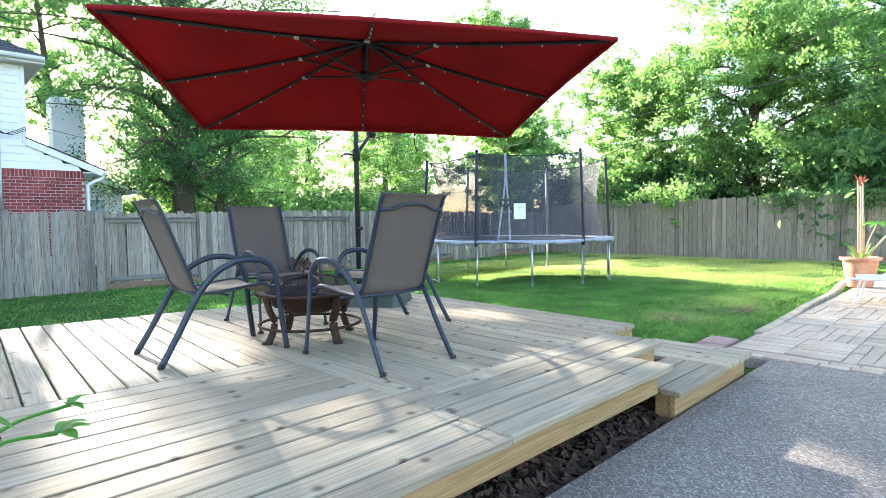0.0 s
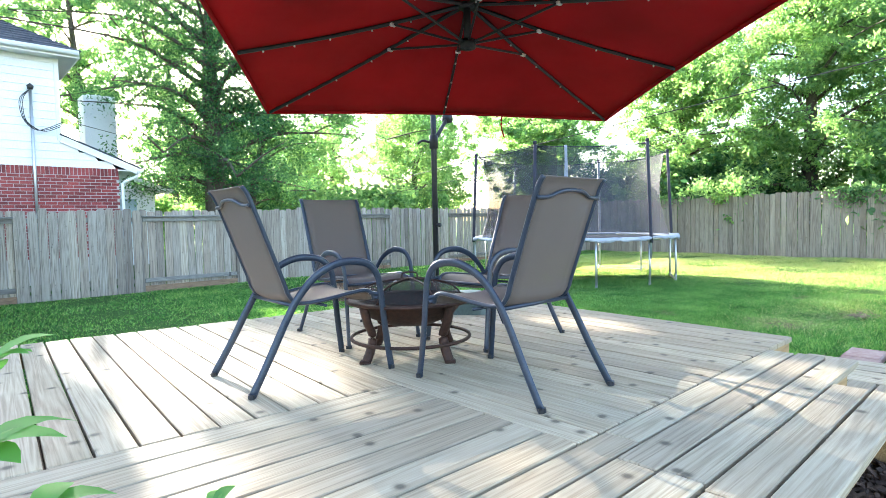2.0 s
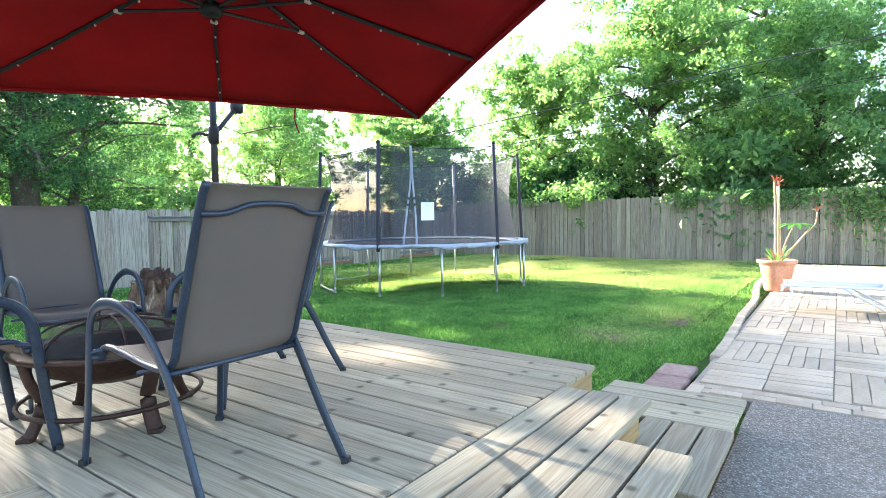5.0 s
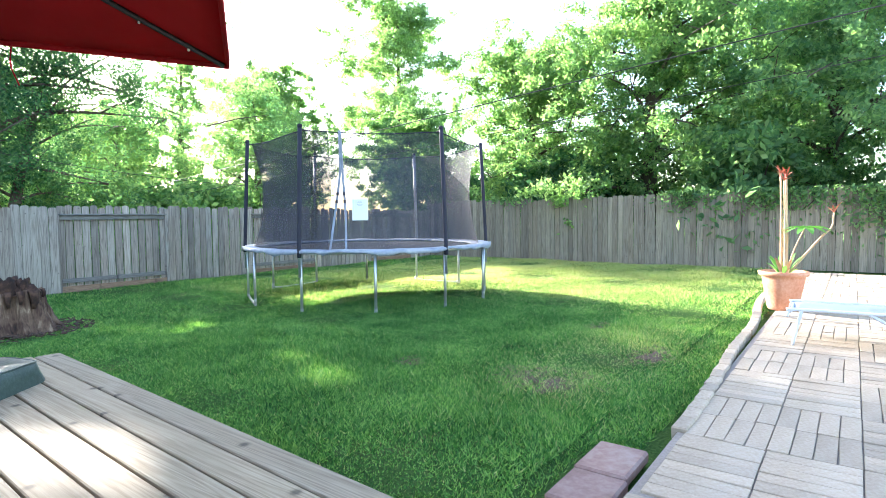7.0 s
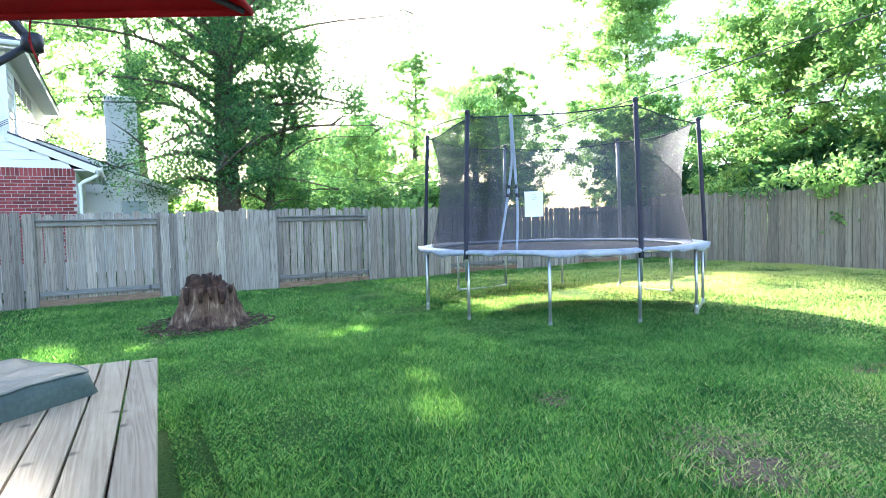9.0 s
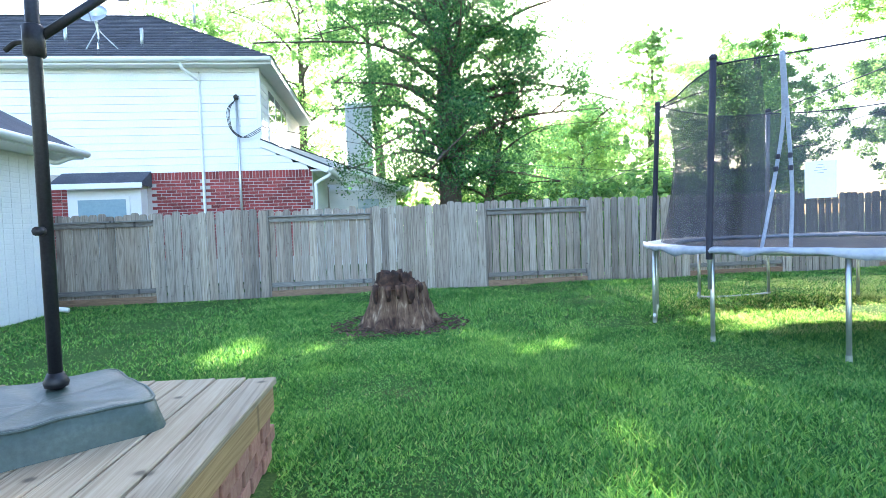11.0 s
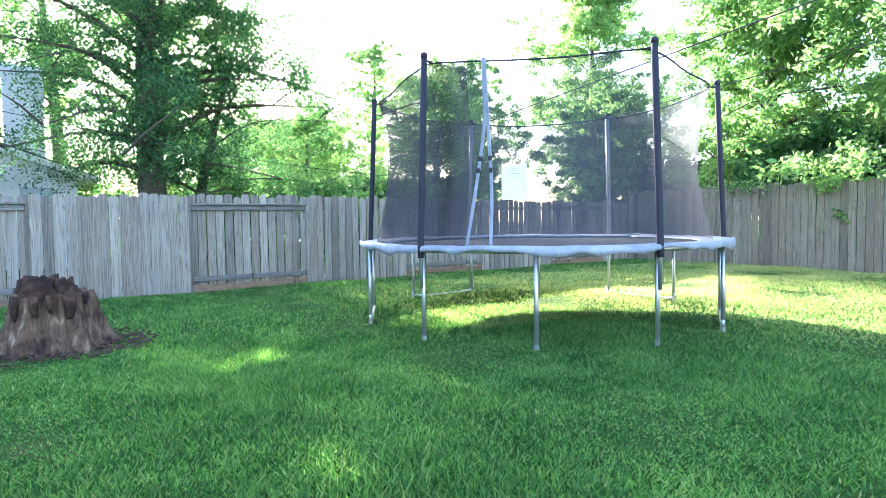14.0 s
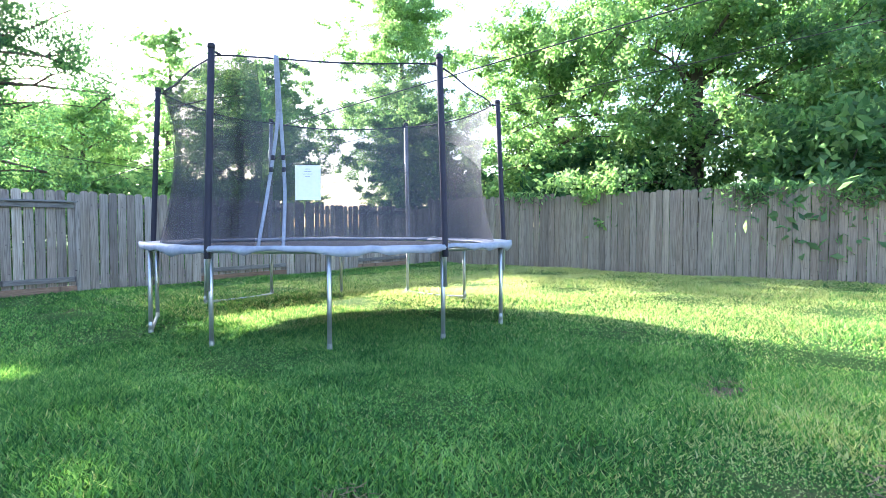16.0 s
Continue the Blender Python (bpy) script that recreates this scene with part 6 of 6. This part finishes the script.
def build_hedge():
    """Low shrubs beyond the back fence and vines on the side fence."""
    for k, (x, y, w, h, m) in enumerate(((10.5, 24.0, 3.0, 2.6, M_LIME), (14.5, 22.0, 3.0, 2.4, M_LIME), (19.5, 24.5, 3.2, 3.0, M_LIME), (5.5, 26.0, 2.4, 2.6, M_LIME), (22.5, 14.5, 2.6, 3.2, M_OAK), (20.4, 3.6, 1.6, 3.2, M_DARKLEAF), (20.4, -1.4, 1.8, 3.4, M_DARKLEAF), (20.6, 8.5, 1.6, 3.0, M_OAK))):
        r = np.random.default_rng(100 + k)
        t = thing("shrub", pose(x, y, -0.05), "leafy green shrub beyond the fence", "shrub")
        s = Shape()
        for q in range(9):
            a = 0.7 * q
            s.tube(bend([(0.1 * math.cos(a), 0.1 * math.sin(a), 0), (0.35 * w * math.cos(a), 0.35 * w * math.sin(a), h * 0.45), (0.6 * w * math.cos(a), 0.6 * w * math.sin(a), h * 0.85)], 3), [0.05, 0.045, 0.04, 0.03, 0.025, 0.018, 0.01], 6)
        part("stems", s, M_BARK, t)
        n = 9000
        c = r.normal(0, 1, (40, 3)) * np.array([w * 0.45, w * 0.4, h * 0.28]) + np.array([0, 0, h * 0.6])
        c[:, 2] = np.clip(c[:, 2], 0.3, h)
        p = c[r.integers(0, 40, n)] + r.normal(0, 0.28, (n, 3))
        p[:, 2] = np.clip(p[:, 2], 0.05, None)
        leaf_part(t, p, 0.13, m, r, "foliage")
    r = np.random.default_rng(55)
    vine = thing("vine", pose(0, 0, 0), "dark green creeper hanging over the side fence", "vine")
    pts, s = [], Shape()
    for yy, n, drop in ((2.5, 120, 0.55), (4.4, 90, 0.5), (1.7, 60, 0.5), (0.4, 190, 1.0), (-0.5, 240, 1.4), (-1.8, 260, 1.7), (9.6, 30, 0.3)):
        for q in range(3):
            y = yy + r.uniform(-0.4, 0.4)
            line = [Vector((FENCE_X + 0.1, y, 1.85)), Vector((FENCE_X - 0.06, y, 1.93)), Vector((FENCE_X - 0.07, y + r.uniform(-0.2, 0.2), 1.9 - drop * 0.5)), Vector((FENCE_X - 0.07, y + r.uniform(-0.3, 0.3), 1.9 - drop * r.uniform(0.7, 1.1)))]
            s.tube(bend(line, 4), 0.008, 5)
        c = np.stack([np.full(n * 5, FENCE_X - 0.10) + r.normal(0, 0.06, n * 5), yy + r.normal(0, 0.38, n * 5), 1.95 - np.abs(r.normal(0, 0.5 * drop, n * 5))], 1)
        pts.append(c)
    tagged(part("stems", s, M_BARK, vine), kind="stuff")
    leaf_part(vine, np.concatenate(pts), 0.06, M_DARKLEAF, r, "foliage")


build_hedge()

# ---- overhead wires ----
for k, (a, b, sag) in enumerate((((12.5, 26.0, 2.05), (14.15, -9.0, 5.33), 0.0), ((13.6, 26.0, 1.9), (15.3, -9.0, 4.75), 0.05), ((2.4, 15.6, 3.6), (24.0, 19.5, 3.2), 0.9))):
    A, B = Vector(a), Vector(b)
    line = [A.lerp(B, i / 24) - Vector((0, 0, sag * 4 * (i / 24) * (1 - i / 24))) for i in range(25)]
    tagged(part("overhead_cable", Shape().tube(line, 0.011 if k == 0 else 0.007, 5), M_CABLE), "thin black overhead utility cable", "cable", "overhead cables")


def build_deck_plant():
    pot = thing("flower_pot", pose(-0.10, 1.62, DECK_Z), "terracotta pot standing on the deck", "plant pot")
    part("body", Shape().lathe([(0.0, 0.0), (0.09, 0.0), (0.10, 0.02), (0.13, 0.19), (0.15, 0.195), (0.155, 0.235), (0.135, 0.237), (0.125, 0.20), (0.0, 0.19)], n=28), M_TERRA, pot, smooth=True)
    part("potting_soil", Shape().lathe([(0.0, 0.205), (0.128, 0.203)], n=20), M_SOIL, pot)
    pl = thing("leafy_plant", pose(-0.10, 1.62, DECK_Z + 0.205), "bright green lobed-leaf potted plant", "plant")
    r = np.random.default_rng(9)
    tips = [(0.127, 0.256, 0.43, 0.6), (0.105, 0.03, 0.375, 0.3), (0.164, 0.10, 0.255, 0.1), (0.177, 0.012, 0.195, -0.4), (0.387, 0.27, 0.115, 0.5), (0.332, 0.143, 0.075, 0.2), (0.095, 0.032, 0.175, -0.8),
            (-0.10, 0.16, 0.40, 2.2), (-0.2, 0.02, 0.30, 3.0), (-0.12, -0.10, 0.36, 4.0), (-0.05, 0.22, 0.20, 1.6), (-0.16, 0.18, 0.14, 2.6)]
    for k, (x, y, z, a) in enumerate(tips):
        tip = Vector((x, y, z)) if k in (4, 5) else Vector((x - 0.055, y + 0.045, z))
        base = Vector((0.03 * math.cos(a), 0.03 * math.sin(a), 0))
        part("stem", Shape().tube(bend([base, base.lerp(tip, 0.5) + Vector((0, 0, 0.06)), tip], 5), 0.0055, 7), M_PLANT, pl, smooth=True)
        s = Shape()
        size = 0.62 if k == 4 else 1.0
        droop = r.uniform(-0.5, 0.2)
        for q in range(5):
            b = a + (q - 2) * 0.58 + r.uniform(-0.1, 0.1)
            l = size * (0.105 if q == 2 else 0.085 if q in (1, 3) else 0.065) * r.uniform(0.85, 1.2)
            leaf_blade(s, tip, tip + Vector((l * math.cos(b), l * math.sin(b), (droop + r.uniform(-0.35, 0.35)) * l)), 0.023 * size, 0.14)
        part("leaf", s, M_PLANT, pl, smooth=True)


build_deck_plant()
